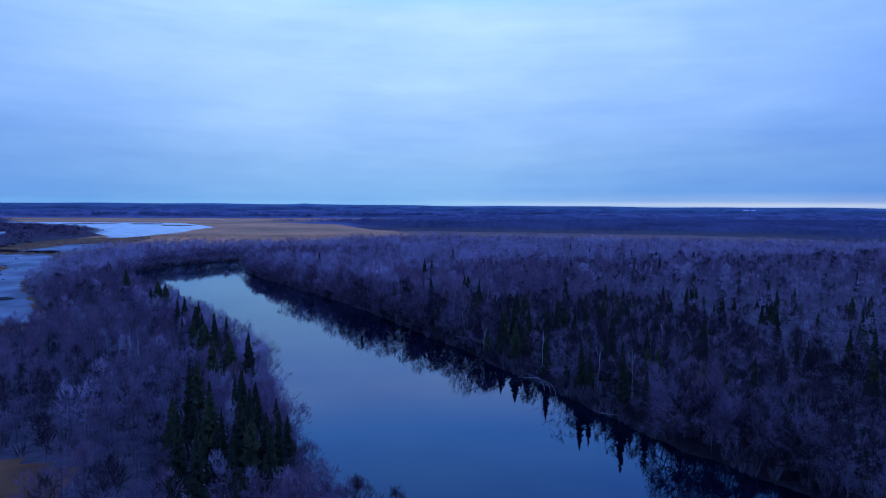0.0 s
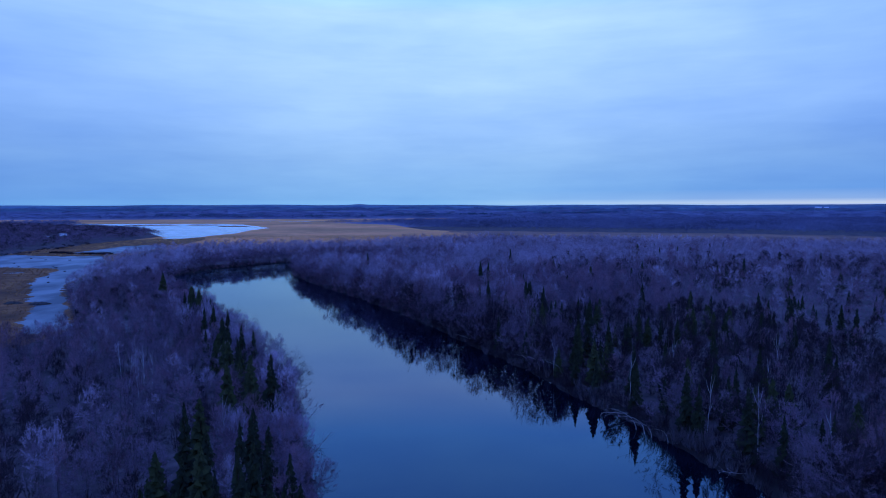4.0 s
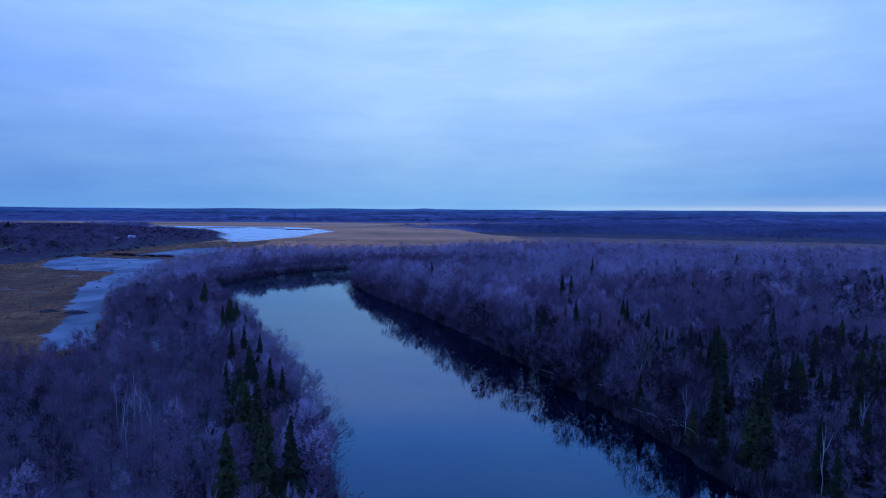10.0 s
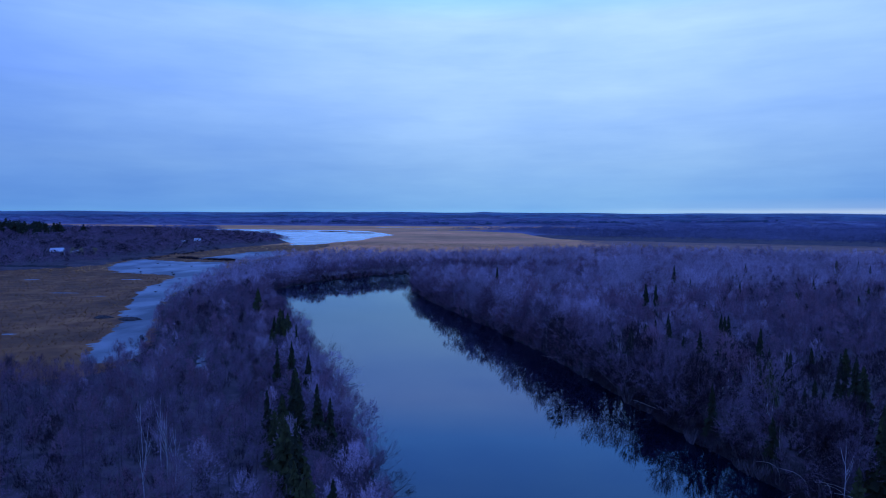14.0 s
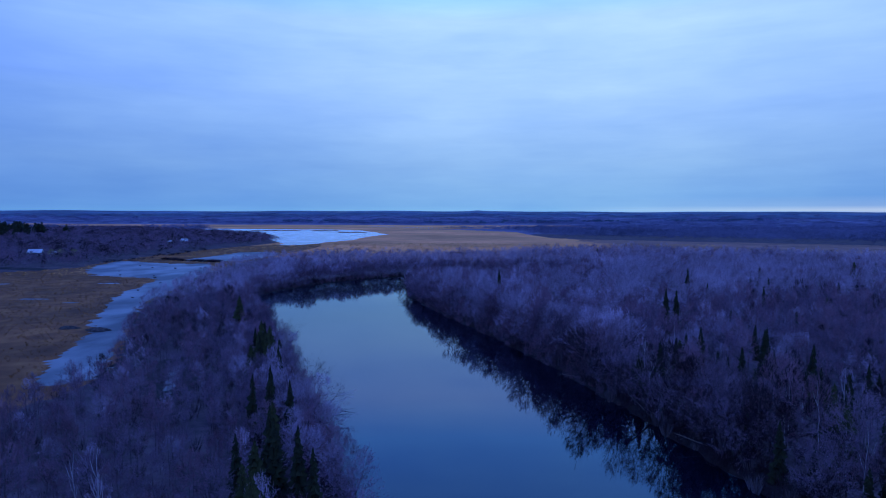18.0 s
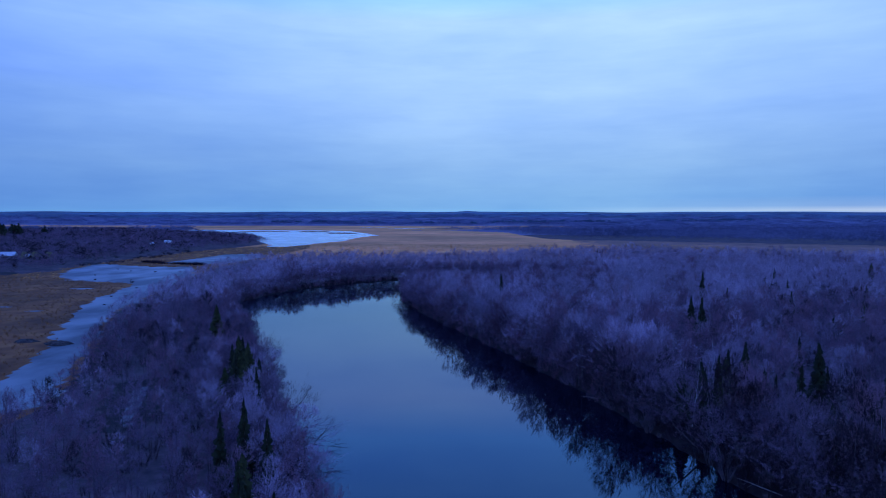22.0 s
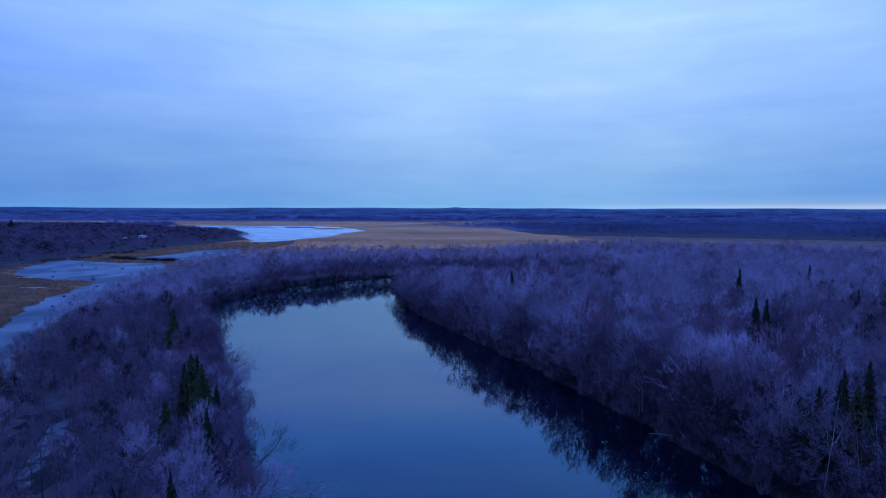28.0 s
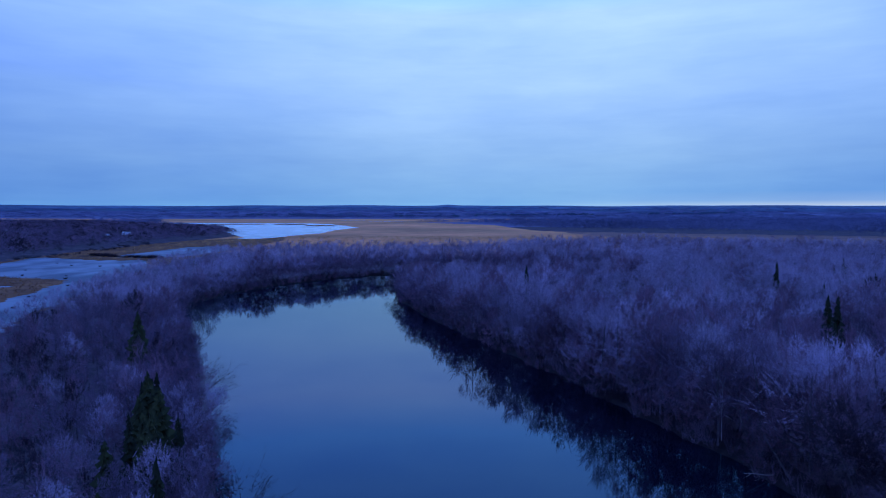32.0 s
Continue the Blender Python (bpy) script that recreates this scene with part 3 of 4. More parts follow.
FIRS = [(-22, 153), (-19, 149), (-18, 144), (-15, 139), (-14, 133), (-13, 128), (-24, 158), (-27, 163), (-28, 170), (-51, 237), (-48, 234), (-50, 228), (-47, 230), (110, 186), (104, 184), (113, 192), (118, 188), (100, 180), (62, 147), (60, 160), (72, 108), (78, 112), (84, 100), (70, 126)]
DARK_CLUMP = [(-17, 100), (-13, 95), (-8, 98), (-12, 88), (-6, 88), (-2, 90), (-16, 82), (-10, 80), (-5, 78), (0, 82), (-14, 74), (-7, 72), (-1, 76), (-18, 91)]
TALL_SPRUCES = [(-22.5, 171, 10.8), (-26, 172, 10.6), (-18.3, 163, 10.8), (-9.7, 130, 12.8), (-53, 243.5, 12), (37, 228, 10.2), (120, 214, 10.5), (154, 207, 9), (146, 158, 10), (65, 153, 12.5), (61, 290.5, 15), (65.5, 294.5, 14.3), (69, 219, 12.6), (68, 238, 12),
                (99, 602, 11), (-75, 285.5, 12.4), (-49, 238, 11.5), (11, 370, 13.6), (4, 366, 10), (95.7, 375, 14.6), (105.5, 322.5, 12.6), (71.5, 183.5, 12), (54, 239.7, 12.2), (71.6, 245, 11.2), (103.6, 295, 9.4), (94, 346, 10.8), (206, 440, 13),
                (81, 290, 9), (75, 259, 9.6), (36, 224, 9.8), (41, 227, 9.6), (46, 230, 11), (47, 235.5, 10.4), (43, 234, 10), (57, 224, 10.8), (51, 241, 10.4), (51, 204, 10.6), (58, 194, 11), (56, 185, 11),
                (45, 182, 9), (49, 168, 8), (52.5, 152, 6.8), (54.5, 146, 8.2), (56.5, 139, 7.4), (60, 127, 9.5), (62.5, 113, 11.5), (63.4, 110.5, 9.8), (66, 101, 12), (68.5, 96, 9),
                (63, 135, 11), (58, 156, 11), (72, 120, 10.5)]
stand = [(px, py, rng.uniform(8.6, 12.6)) for px, py in LEFT_SPRUCES + RIGHT_SPRUCES] + TALL_SPRUCES + [(px, py, rng.uniform(9, 13.5)) for px, py in DARK_CLUMP] + [(px, py, rng.uniform(8.5, 11)) for px, py in FIRS]
for px, py in zip(rng.uniform(60, 215, 150), 58 + 165 * rng.random(150) ** 1.2):
    if in_forest(np.array([px]), np.array([py]), 2)[0]:
        stand.append((px, py, rng.uniform(6, 10)))
# young spruces under the hardwoods by the far bank
for px, py in zip(rng.uniform(28, 95, 60), rng.uniform(170, 246, 60)):
    if in_forest(np.array([px]), np.array([py]), 4)[0]:
        stand.append((px, py, rng.uniform(4.5, 7.5)))
for px, py in zip(rng.uniform(110, 330, 34), rng.uniform(240, 480, 34)):
    if in_forest(np.array([px]), np.array([py]), 6)[0]:
        stand.append((px, py, rng.uniform(8, 13)))
stand_at = np.array([(p, q) for p, q, _ in stand])


def clear_of_conifers(x, y):
    """Hardwoods keep off the conifers, most of all on their open side."""
    free = np.ones(len(x), bool)
    for p, q in stand_at:
        free &= ~((np.abs(x - p) < 2.2) & (y - q < 2.0) & (y - q > -4.5))
    for p, q, _ in TALL_SPRUCES:
        free &= ~((np.abs(x - p) < 3.4) & (y - q < 3.0) & (y - q > -9))
    # the birches on the spit stand in a small gap
    free &= ~((np.abs(x + 41) < 4.5) & (y > 145) & (y < 160))
    return free


near_kinds = [joined(*bare_tree(rng, twigs=210, width=0.38, limbs=9, second=2, sides=3, base=0.14, height=rng.uniform(10, 13), crown=rng.uniform(2.2, 3.2)), crown_slot=c) for c in CROWN_SLOTS]
mid_kinds = [joined(*bare_tree(rng, twigs=84, width=0.62, length=1.9, limbs=7, second=1, base=0.16, wood=False, height=rng.uniform(11, 13.5), crown=rng.uniform(2.6, 3.6)), crown_slot=c) for c in HAZED_CANOPY_SLOTS]
far_kinds = [joined(*bare_tree(rng, twigs=34, width=0.9, length=3.2, limbs=6, second=1, wood=False, height=rng.uniform(11, 14), crown=4.0)) for k in range(6)]


def bank_side(x, y):
    """The belts along the two banks of the near reach, where each tree stands alone."""
    d = signed(RIVER, x, y)
    return (d < 13) & (y > 84) & (y < 262) & (x > -75) & (x < 85)


x, y = jitter_grid(*NEAR, 4.3, rng)
keep = in_forest(x, y, 0.4) & in_view(x, y) & clear_of_conifers(x, y)
x, y = x[keep], y[keep]
single = bank_side(x, y)
tree_x, tree_y = x[single], y[single]
x, y = x[~single], y[~single]
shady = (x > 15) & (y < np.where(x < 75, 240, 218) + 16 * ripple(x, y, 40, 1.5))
old = ~shady & (x > -40) & (x < 85) & (y > 236)
young = ~shady & ~old
front = young & (x < -18) & (y < 135 + 14 * ripple(x, y, 50, 0.3))
young &= ~front
front_kinds = [(v, f, np.where(m > 0, c, 0)) for (v, f, m), c in zip(near_kinds, (4, 4, 4, 1, 4, 3, 1, 1, 1, 2))]
woods("bare_woods", "dusky leafless thicket on the wooded spit", front_kinds, x[front], y[front], CROWN_MATS, 0.8, 1.2, tall=tree_height(x[front], y[front]))
woods("bare_woods", "leafless grey-purple hardwood thicket along the river", near_kinds, x[young], y[young], CROWN_MATS, 0.8, 1.2, tall=tree_height(x[young], y[young]))
pale_kinds = [joined(*bare_tree(rng, twigs=200, width=0.42, length=1.6, limbs=9, second=2, sides=3, base=0.14, height=rng.uniform(10.5, 13), crown=rng.uniform(2.5, 3.4)), crown_slot=c) for c in (1, 1, 3, 3, 1, 3, 2, 2, 2, 2)]
woods("bare_woods", "tall pale grey hardwoods at the river bend", pale_kinds, x[old], y[old], CROWN_MATS, 0.8, 1.15, tall=tree_height(x[old], y[old]) * np.where(signed(RIVER, x[old], y[old]) < 12, 1.4, 1.0))
# the near trees again, shade among the conifers put into darker twigs
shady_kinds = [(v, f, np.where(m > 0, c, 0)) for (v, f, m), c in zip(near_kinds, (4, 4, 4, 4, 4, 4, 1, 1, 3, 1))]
woods("bare_woods", "leafless undergrowth among the conifers, darkened for shade", shady_kinds, x[shady], y[shady], CROWN_MATS, 0.8, 1.2, tall=tree_height(x[shady], y[shady]))

x, y = jitter_grid(-420, 620, 45, 760, 5.6, rng)
keep = in_forest(x, y) & in_view(x, y) & ~near_zone(x, y) & clear_of_conifers(x, y)
x, y = x[keep], y[keep]
keep = (x > -200) | (y < 430)
x, y = x[keep], y[keep]
east = (x > 110) & (y < 360 + 30 * ripple(x, y, 60, 2.5))
open_side = ~east
woods("bare_woods", "leafless purple-brown hardwood forest beyond the banks, paled for haze", mid_kinds, x[open_side], y[open_side], CROWN_MATS, 0.82, 1.14, tall=tree_height(x[open_side], y[open_side]))
east_kinds = [(v, f, np.where(m > 0, c, 0)) for (v, f, m), c in zip(mid_kinds, (4, 4, 4, 1, 1, 2, 3, 3, 1, 2))]
woods("bare_woods", "dusky leafless hardwoods mixed with conifers", east_kinds, x[east], y[east], CROWN_MATS, 0.82, 1.14, tall=tree_height(x[east], y[east]))
lake_kinds = [(v, f, np.where(m > 0, c, 0)) for (v, f, m), c in zip(mid_kinds, (4, 4, 1, 4, 1, 1, 3, 1, 1, 1))]
x, y = jitter_grid(-900, -200, 430, 1500, 7.2, rng)
keep = in_forest(x, y) & in_view(x, y) & (y < 1000 + 0.9 * (-250 - x))
x, y = x[keep], y[keep]
woods("bare_woods", "dark leafless wood between the marsh and the lake", lake_kinds, x, y, CROWN_MATS, 0.62, 0.85, stretch=np.full(len(x), 2.0))

x, y = jitter_grid(-1300, 1700, 300, 1500, 12, rng)
keep = in_forest(x, y) & in_view(x, y) & ~((x > -420) & (x < 620) & (y < 760)) & ~((x > -900) & (x < -200) & (y < 1000 + 0.9 * (-250 - x)))
x, y = x[keep], y[keep]
woods("bare_woods", "dusky leafless forest past the meadow, tinted blue for haze", far_kinds, x, y, [BARK, FAR_HAZED, FAR_HAZED], stretch=np.full(len(x), 1.5), tall=np.where((x > -560) & (x < -190) & (y < 1500), 0.58, 1.0))

# low brush: fans of shoots along the banks and between the trees
def brush_fan(rng, shoots, height, spread, width):
    s = Soup()
    a = rng.uniform(0, 6.28, shoots)
    r = spread * np.sqrt(rng.random(shoots))
    base = np.column_stack([0.35 * r * np.cos(a), 0.35 * r * np.sin(a), np.full(shoots, -0.1) + rng.random(shoots) * 0.4 * height])
    tip = np.column_stack([r * np.cos(a), r * np.sin(a), height * rng.uniform(0.5, 1.05, shoots)])
    slivers(s, base, tip, width * rng.uniform(0.6, 1.4, shoots), rng)
    return s.arrays()


brush_kinds = [brush_fan(rng, 34, rng.uniform(2.0, 3.6), 1.5, 0.16) for k in range(6)]
brush_kinds = [(v, f, np.full(len(f), k % 4)) for k, (v, f, _) in enumerate(brush_kinds)]
x, y = jitter_grid(-115, 120, 45, 480, 1.5, rng)
d = signed(RIVER, x, y) + 1.2 * ripple(x, y, 17, 0.4)
keep = (d > -0.5) & (d < 6) & in_view(x, y)
x, y = x[keep], y[keep]
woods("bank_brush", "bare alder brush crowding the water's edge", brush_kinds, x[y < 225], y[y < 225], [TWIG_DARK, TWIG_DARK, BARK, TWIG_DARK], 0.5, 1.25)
woods("bank_brush", "brown alder brush along the river bend", brush_kinds, x[y >= 225], y[y >= 225], [TWIG, TWIG_DARK, TWIG_RED, TWIG], 0.5, 1.25)
sapling_kinds = [joined(*bare_tree(rng, twigs=84, width=0.5, length=1.4, limbs=7, second=1, base=0.06, wood=False, height=8.5, crown=2.2), crown_slot=c) for c in (4, 1, 4, 1)]
x, y = jitter_grid(-110, 110, 60, 500, 2.5, rng)
d = signed(RIVER, x, y)
keep = (d > -0.4) & (d < 13) & in_view(x, y) & in_forest(x, y, -0.6) & clear_of_conifers(x, y)
x, y = x[keep], y[keep]
across = (x > 25 - 0.28 * (y - 150)) & (y < 240)
bend = (x > -40) & (y >= 240) & (x > 25 - 0.28 * (y - 150)) | (y > 425)
woods("bank_saplings", "dark leafless saplings packed along the far bank", sapling_kinds, x[across], y[across], CROWN_MATS, 0.75, 1.4)
light_kinds = [(v, f, np.where(m > 0, c, 0)) for (v, f, m), c in zip(sapling_kinds, (1, 1, 3, 2))]
woods("bank_saplings", "grey leafless saplings packed along the wooded spit", light_kinds, x[~across & ~bend], y[~across & ~bend], CROWN_MATS, 0.55, 1.05)
woods("bank_saplings", "grey-brown leafless saplings packed round the river bend", light_kinds, x[bend], y[bend], CROWN_MATS, 0.8, 1.45)
x, y = jitter_grid(*NEAR, 4.6, rng)
keep = in_forest(x, y, 4) & in_view(x, y)
x, y = x[keep], y[keep]
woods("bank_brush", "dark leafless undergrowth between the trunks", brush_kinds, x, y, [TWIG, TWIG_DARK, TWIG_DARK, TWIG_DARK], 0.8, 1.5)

# distant woods: clumps that grow with the distance, their blue haze in the base colour
r = np.exp(rng.uniform(np.log(1400), np.log(4800), 9500))
az = rng.uniform(-0.75, 0.92, 9500)
x, y = r * np.sin(az), r * np.cos(az)
keep = in_forest(x, y, 8) & (y > 1450) & (r < 3500)
x, y = x[keep], y[keep]
woods("hazed_distant_woods", "far wooded plain up to the horizon, coloured blue-grey for haze", far_kinds, x, y, [BARK, FAR_HAZED, FAR_HAZED], 0.45, 0.75, stretch=np.hypot(x, y) / 330)


# ---- spruces ----
def thing(name, x, y, z, label, category, group=""):
    ob = new(name)
    ob.empty_display_size = 0.5
    ob.location = (x, y, z)
    return tagged(ob, label, category, group)


def part(name, arrays, mat, parent, label=""):
    ob = new(name, mesh_from(name, *arrays[:2], [mat]) if not isinstance(arrays, bpy.types.Mesh) else arrays)
    ob.parent = parent
    if label:
        ob["label"] = label
    return ob



def build_tree(name, x, y, size, turn, label, category, group, trunk_mesh, crown_mesh, tilt=0.0, toward=0.0):
    t = new(name)
    t.empty_display_size = 0.5
    z = float(ground_height(np.array([x]), np.array([y]))[0])
    lean_m = Matrix.Rotation(tilt, 4, Vector((-math.sin(toward), math.cos(toward), 0)))
    t.matrix_basis = Matrix.Translation((x, y, z)) @ lean_m @ Matrix.Rotation(turn, 4, "Z") @ Matrix.Diagonal((size, size, size, 1))
    tagged(t, label, category, group)
    for n_, me in (("trunk", trunk_mesh), ("crown", crown_mesh)):
        o = new(n_, me)
        o.parent = t
    return t


def tree_meshes(kind, count, bark, leaf, **values):
    out = []
    for k in range(count):
        t, c = kind(rng, **{key: (v() if callable(v) else v) for key, v in values.items()})
        a, b = t.arrays(), c.arrays()
        out.append((mesh_from("trunk", a[0], a[1], [bark]), mesh_from("crown", b[0], b[1], [leaf[k % len(leaf)]])))
    return out


# ---- bank trees, one by one ----
bank_kinds = tree_meshes(bare_tree, 12, BARK, [TWIG, TWIG_GREY, TWIG, TWIG_RED, TWIG_GREY, TWIG_DARK], twigs=380, width=0.3, limbs=12, base=0.15,
                         height=lambda: rng.uniform(11, 13.5), crown=lambda: rng.uniform(2.6, 3.6), lean=0.7)
TREE_LABELS = ["purple-brown leafless hardwood rooted on the river bank", "pale grey leafless hardwood with a wide twiggy crown", "purple-brown leafless hardwood rooted on the river bank",
               "reddish leafless hardwood among the bank brush", "pale grey leafless hardwood with a wide twiggy crown", "dark leafless hardwood by the water"]
order = np.argsort(signed(RIVER, tree_x, tree_y))
for n, k in enumerate(order):
    bx, by = float(tree_x[k]), float(tree_y[k])
    near_water = n < len(order) * 0.3
    left = bx < 25 - 0.28 * (by - 150)
    kind = int(rng.integers(0, 12))
    if left and kind in (5, 11):
        kind = 4
    if not left and by < 240:
        kind = int(rng.choice([5, 0, 2, 0, 3, 2, 8, 9]))
    elif not left and kind in (5, 11):
        kind = 4
    tilt = rng.uniform(0.15, 0.65 if left else 0.5) if near_water and rng.random() < 0.7 else rng.uniform(0, 0.1)
    toward = (-0.45 if left else math.pi - 0.45) + rng.normal(0, 0.5)
    build_tree("bare_tree", bx, by, float(rng.uniform(0.9, 1.15) * ((1.28 if rng.random() < 0.55 or by > 250 else 0.8) if not left and by > 172 else rng.choice([0.7, 0.8, 1.05]) if not left else tree_height(np.array([bx]), np.array([by]))[0])), rng.uniform(0, 6.28), TREE_LABELS[kind % 6], "tree", "bare trees along the banks",
               *bank_kinds[kind], tilt=tilt, toward=toward)

# ---- conifers ----
spruce_kinds = tree_meshes(spruce, 6, BARK, [NEEDLE], spread=lambda: rng.uniform(1.8, 2.6))
fir_kinds = tree_meshes(spruce, 4, BARK, [PINE], spread=lambda: rng.uniform(2.3, 2.9), blunt=0.7)
for px, py, tall in stand:
    fir = rng.random() < 0.15 or (px, py) in FIRS or (px, py) in BROAD_SPRUCES
    me = (fir_kinds if fir else spruce_kinds)[int(rng.integers(0, 4 if fir else 6))]
    build_tree("fir_tree" if fir else "spruce_tree", float(px), float(py), tall / 12, rng.uniform(0, 6.28),
               "broad olive-green fir among bare hardwoods" if fir else "dark green narrow spruce above bare hardwoods", "tree", "conifers in the forest", *me)

# pines on the rise behind the houses
pine_t = [joined(*spruce(rng, height=15, spread=4.2, boughs=50, bare=0.45, blunt=0.5)) for k in range(3)]
px, py = rng.uniform(-700, -500, 150), rng.uniform(720, 830, 150)
woods("pine_stand", "dark round-topped pines on the low rise", pine_t, px, py, [BARK, NEEDLE], 0.9, 1.25, stretch=np.full(150, 1.4))


# dark conifer belts far off on the plain, in the haze-blue of the hills
far_x = np.concatenate([rng.uniform(60, 560, 80), rng.uniform(760, 1180, 70), rng.uniform(-760, -320, 60), rng.uniform(-190, 90, 30)])
far_y = np.concatenate([rng.normal(2560, 25, 80), rng.normal(2640, 25, 70), rng.normal(2480, 25, 60), rng.normal(2300, 20, 30)])
woods("pine_stand", "dark conifer belts far off on the plain", pine_t, far_x, far_y, [BARK, RIDGE_HAZED], 0.5, 0.85, stretch=np.full(len(far_x), 3.2))


# ---- white birches and fallen trunks ----
def birch(rng, height=10.0, forks=3, bow=0.0):
    trunk, top = Soup(), Soup()
    z = np.linspace(0, 1, 7)
    side = rng.normal(0, 0.12, 7).cumsum() * 0.5 + bow * height * z ** 2.2
    rise = height * (z - 0.45 * (bow * z) ** 2 * 2)
    spine = np.column_stack([side, rng.normal(0, 0.08, 7).cumsum(), rise])
    spine[0, 2] = -0.3
    tube(trunk, spine, 0.065 * np.array([1.1, 0.95, 0.8, 0.7, 0.55, 0.4, 0.15]), 5)
    ends = [spine[-1]]
    for k in range(forks):
        f = rng.uniform(0.35, 0.8)
        p = np.array([np.interp(f, z, spine[:, c]) for c in range(3)])
        a = rng.uniform(0, 6.28)
        q = p + np.array([0.5 * np.cos(a), 0.5 * np.sin(a), 1.1]) * height * 0.09
        r = q + np.array([0.35 * np.cos(a), 0.35 * np.sin(a), 1.3]) * height * 0.12
        tube(trunk, [p, q, r], [0.04, 0.032, 0.012], 4)
        ends += [q, r]
    ends = np.array(ends)
    pick = rng.integers(0, len(ends), 30)
    base = ends[pick] + rng.normal(0, 0.12, (30, 3))
    d = rng.normal(0, 0.4, (30, 3)) + (0, 0, 0.5)
    slivers(top, base, base + d * 1.2, rng.uniform(0.025, 0.045, 30), rng)
    return trunk, top


birch_kinds = tree_meshes(birch, 5, BIRCH, [TWIG_GREY], height=lambda: rng.uniform(8.5, 11.5), forks=lambda: int(rng.integers(2, 6)))
bowed_kinds = tree_meshes(birch, 3, BIRCH, [TWIG_GREY], height=lambda: rng.uniform(7.5, 10), forks=0, bow=0.7)
BIRCHES = [(-41, 157.5), (-42, 159), (-38.5, 155), (-43.5, 155), (52, 154), (54, 176), (55, 183), (56, 192), (44, 222), (42, 264), (60, 130), (66, 112), (70, 104),
           (-10, 104), (-16, 118), (34, 238), (47, 216), (60, 205), (70, 210), (62, 168), (80, 150), (78, 98), (90, 130),
           (40, 236), (28, 262), (24, 268), (50, 246), (100, 140), (51, 193), (50, 171), (64, 286), (53, 196), (29, 259), (35, 248), (41, 248), (41, 240), (23, 252), (-44, 161), (-48, 163), (-39, 148), (37, 222), (44, 219), (49, 226), (39, 218)]
for bx, by in BIRCHES:
    build_tree("birch_tree", bx, by, rng.uniform(0.85, 1.15), rng.uniform(0, 6.28), "slender white-barked birch with bare forked top", "tree", "white birches", *birch_kinds[int(rng.integers(0, 5))],
               tilt=rng.uniform(0, 0.16), toward=rng.uniform(0, 6.28))
for bx, by, turn in [(53, 155, 3.3), (53.5, 153, 2.9), (52, 157, 3.7), (53, 151, 3.2), (57.5, 115, 3.0), (59, 112, 3.5), (56.5, 119, 2.7), (57, 117, 3.2), (77, 92, 3.0), (77.5, 88, 3.4), (50, 159, 3.1), (48.5, 164, 3.4), (54, 183, 3.0), (24, 262, 3.4), (-40, 205, 5.8)]:
    build_tree("bowed_birch", bx, by, rng.uniform(0.6, 0.8), turn, "pale birch bent over toward the water", "tree", "white birches", *bowed_kinds[int(rng.integers(0, 3))])


def dead_tree(rng, length=9.0):
    trunk, top = Soup(), Soup()
    z = np.linspace(0, 1, 5) * length
    spine = np.column_stack([rng.normal(0, 0.1, 5).cumsum(), rng.normal(0, 0.1, 5).cumsum(), z])
    tube(trunk, spine, 0.13 * np.array([1.2, 1.0, 0.75, 0.5, 0.15]), 5)
    for k in range(9):
        f = rng.uniform(0.35, 1)
        p = np.array([np.interp(f * length, z, spine[:, c]) for c in range(3)])
        a = rng.uniform(0, 6.28)
        q = p + np.array([np.cos(a), np.sin(a), 0.8]) * rng.uniform(0.5, 1.3)
        tube(top, [p, q, q + rng.normal(0, 0.3, 3) + (0, 0, 0.5)], [0.045, 0.025, 0.008], 3)
    return trunk, top


dead_kinds = tree_meshes(dead_tree, 4, DEADWOOD, [DEADWOOD], length=lambda: rng.uniform(7, 10))
FALLEN = [(-38, 217, -0.3, 1.1), (-35, 210, 0.1, 1.2), (-32, 204, 0.4, 1.0), (-28, 192, 0.2, 1.0), (-21, 178, 0.3, 0.95), (-47, 236, 0.3, 1.15),
          (-5, 124, 0.6, 0.9), (-3, 110, 0.4, 0.85), (60, 118, 2.9, 1.35), (58, 126, 3.5, 1.4), (64, 98, 3.3, 1.35), (40, 196, 2.7, 1.4), (25, 242, 3.5, 1.4)]
for bx, by, toward, tilt in FALLEN:
    build_tree("fallen_tree", bx, by, rng.uniform(0.6, 0.85), rng.uniform(0, 6.28), "weathered dead trunk leaning out over the river", "dead tree", "fallen trees on the banks", *dead_kinds[int(rng.integers(0, 4))], tilt=tilt, toward=toward)

# wide old trees that lean far out over the water
snag_kinds = tree_meshes(bare_tree, 3, BARK, [TWIG_DARK, TWIG], twigs=190, width=0.12, length=1.6, limbs=13, second=4, base=0.12, radius=0.2, height=lambda: rng.uniform(9, 11), crown=lambda: rng.uniform(3.2, 4.2), lean=1.2)
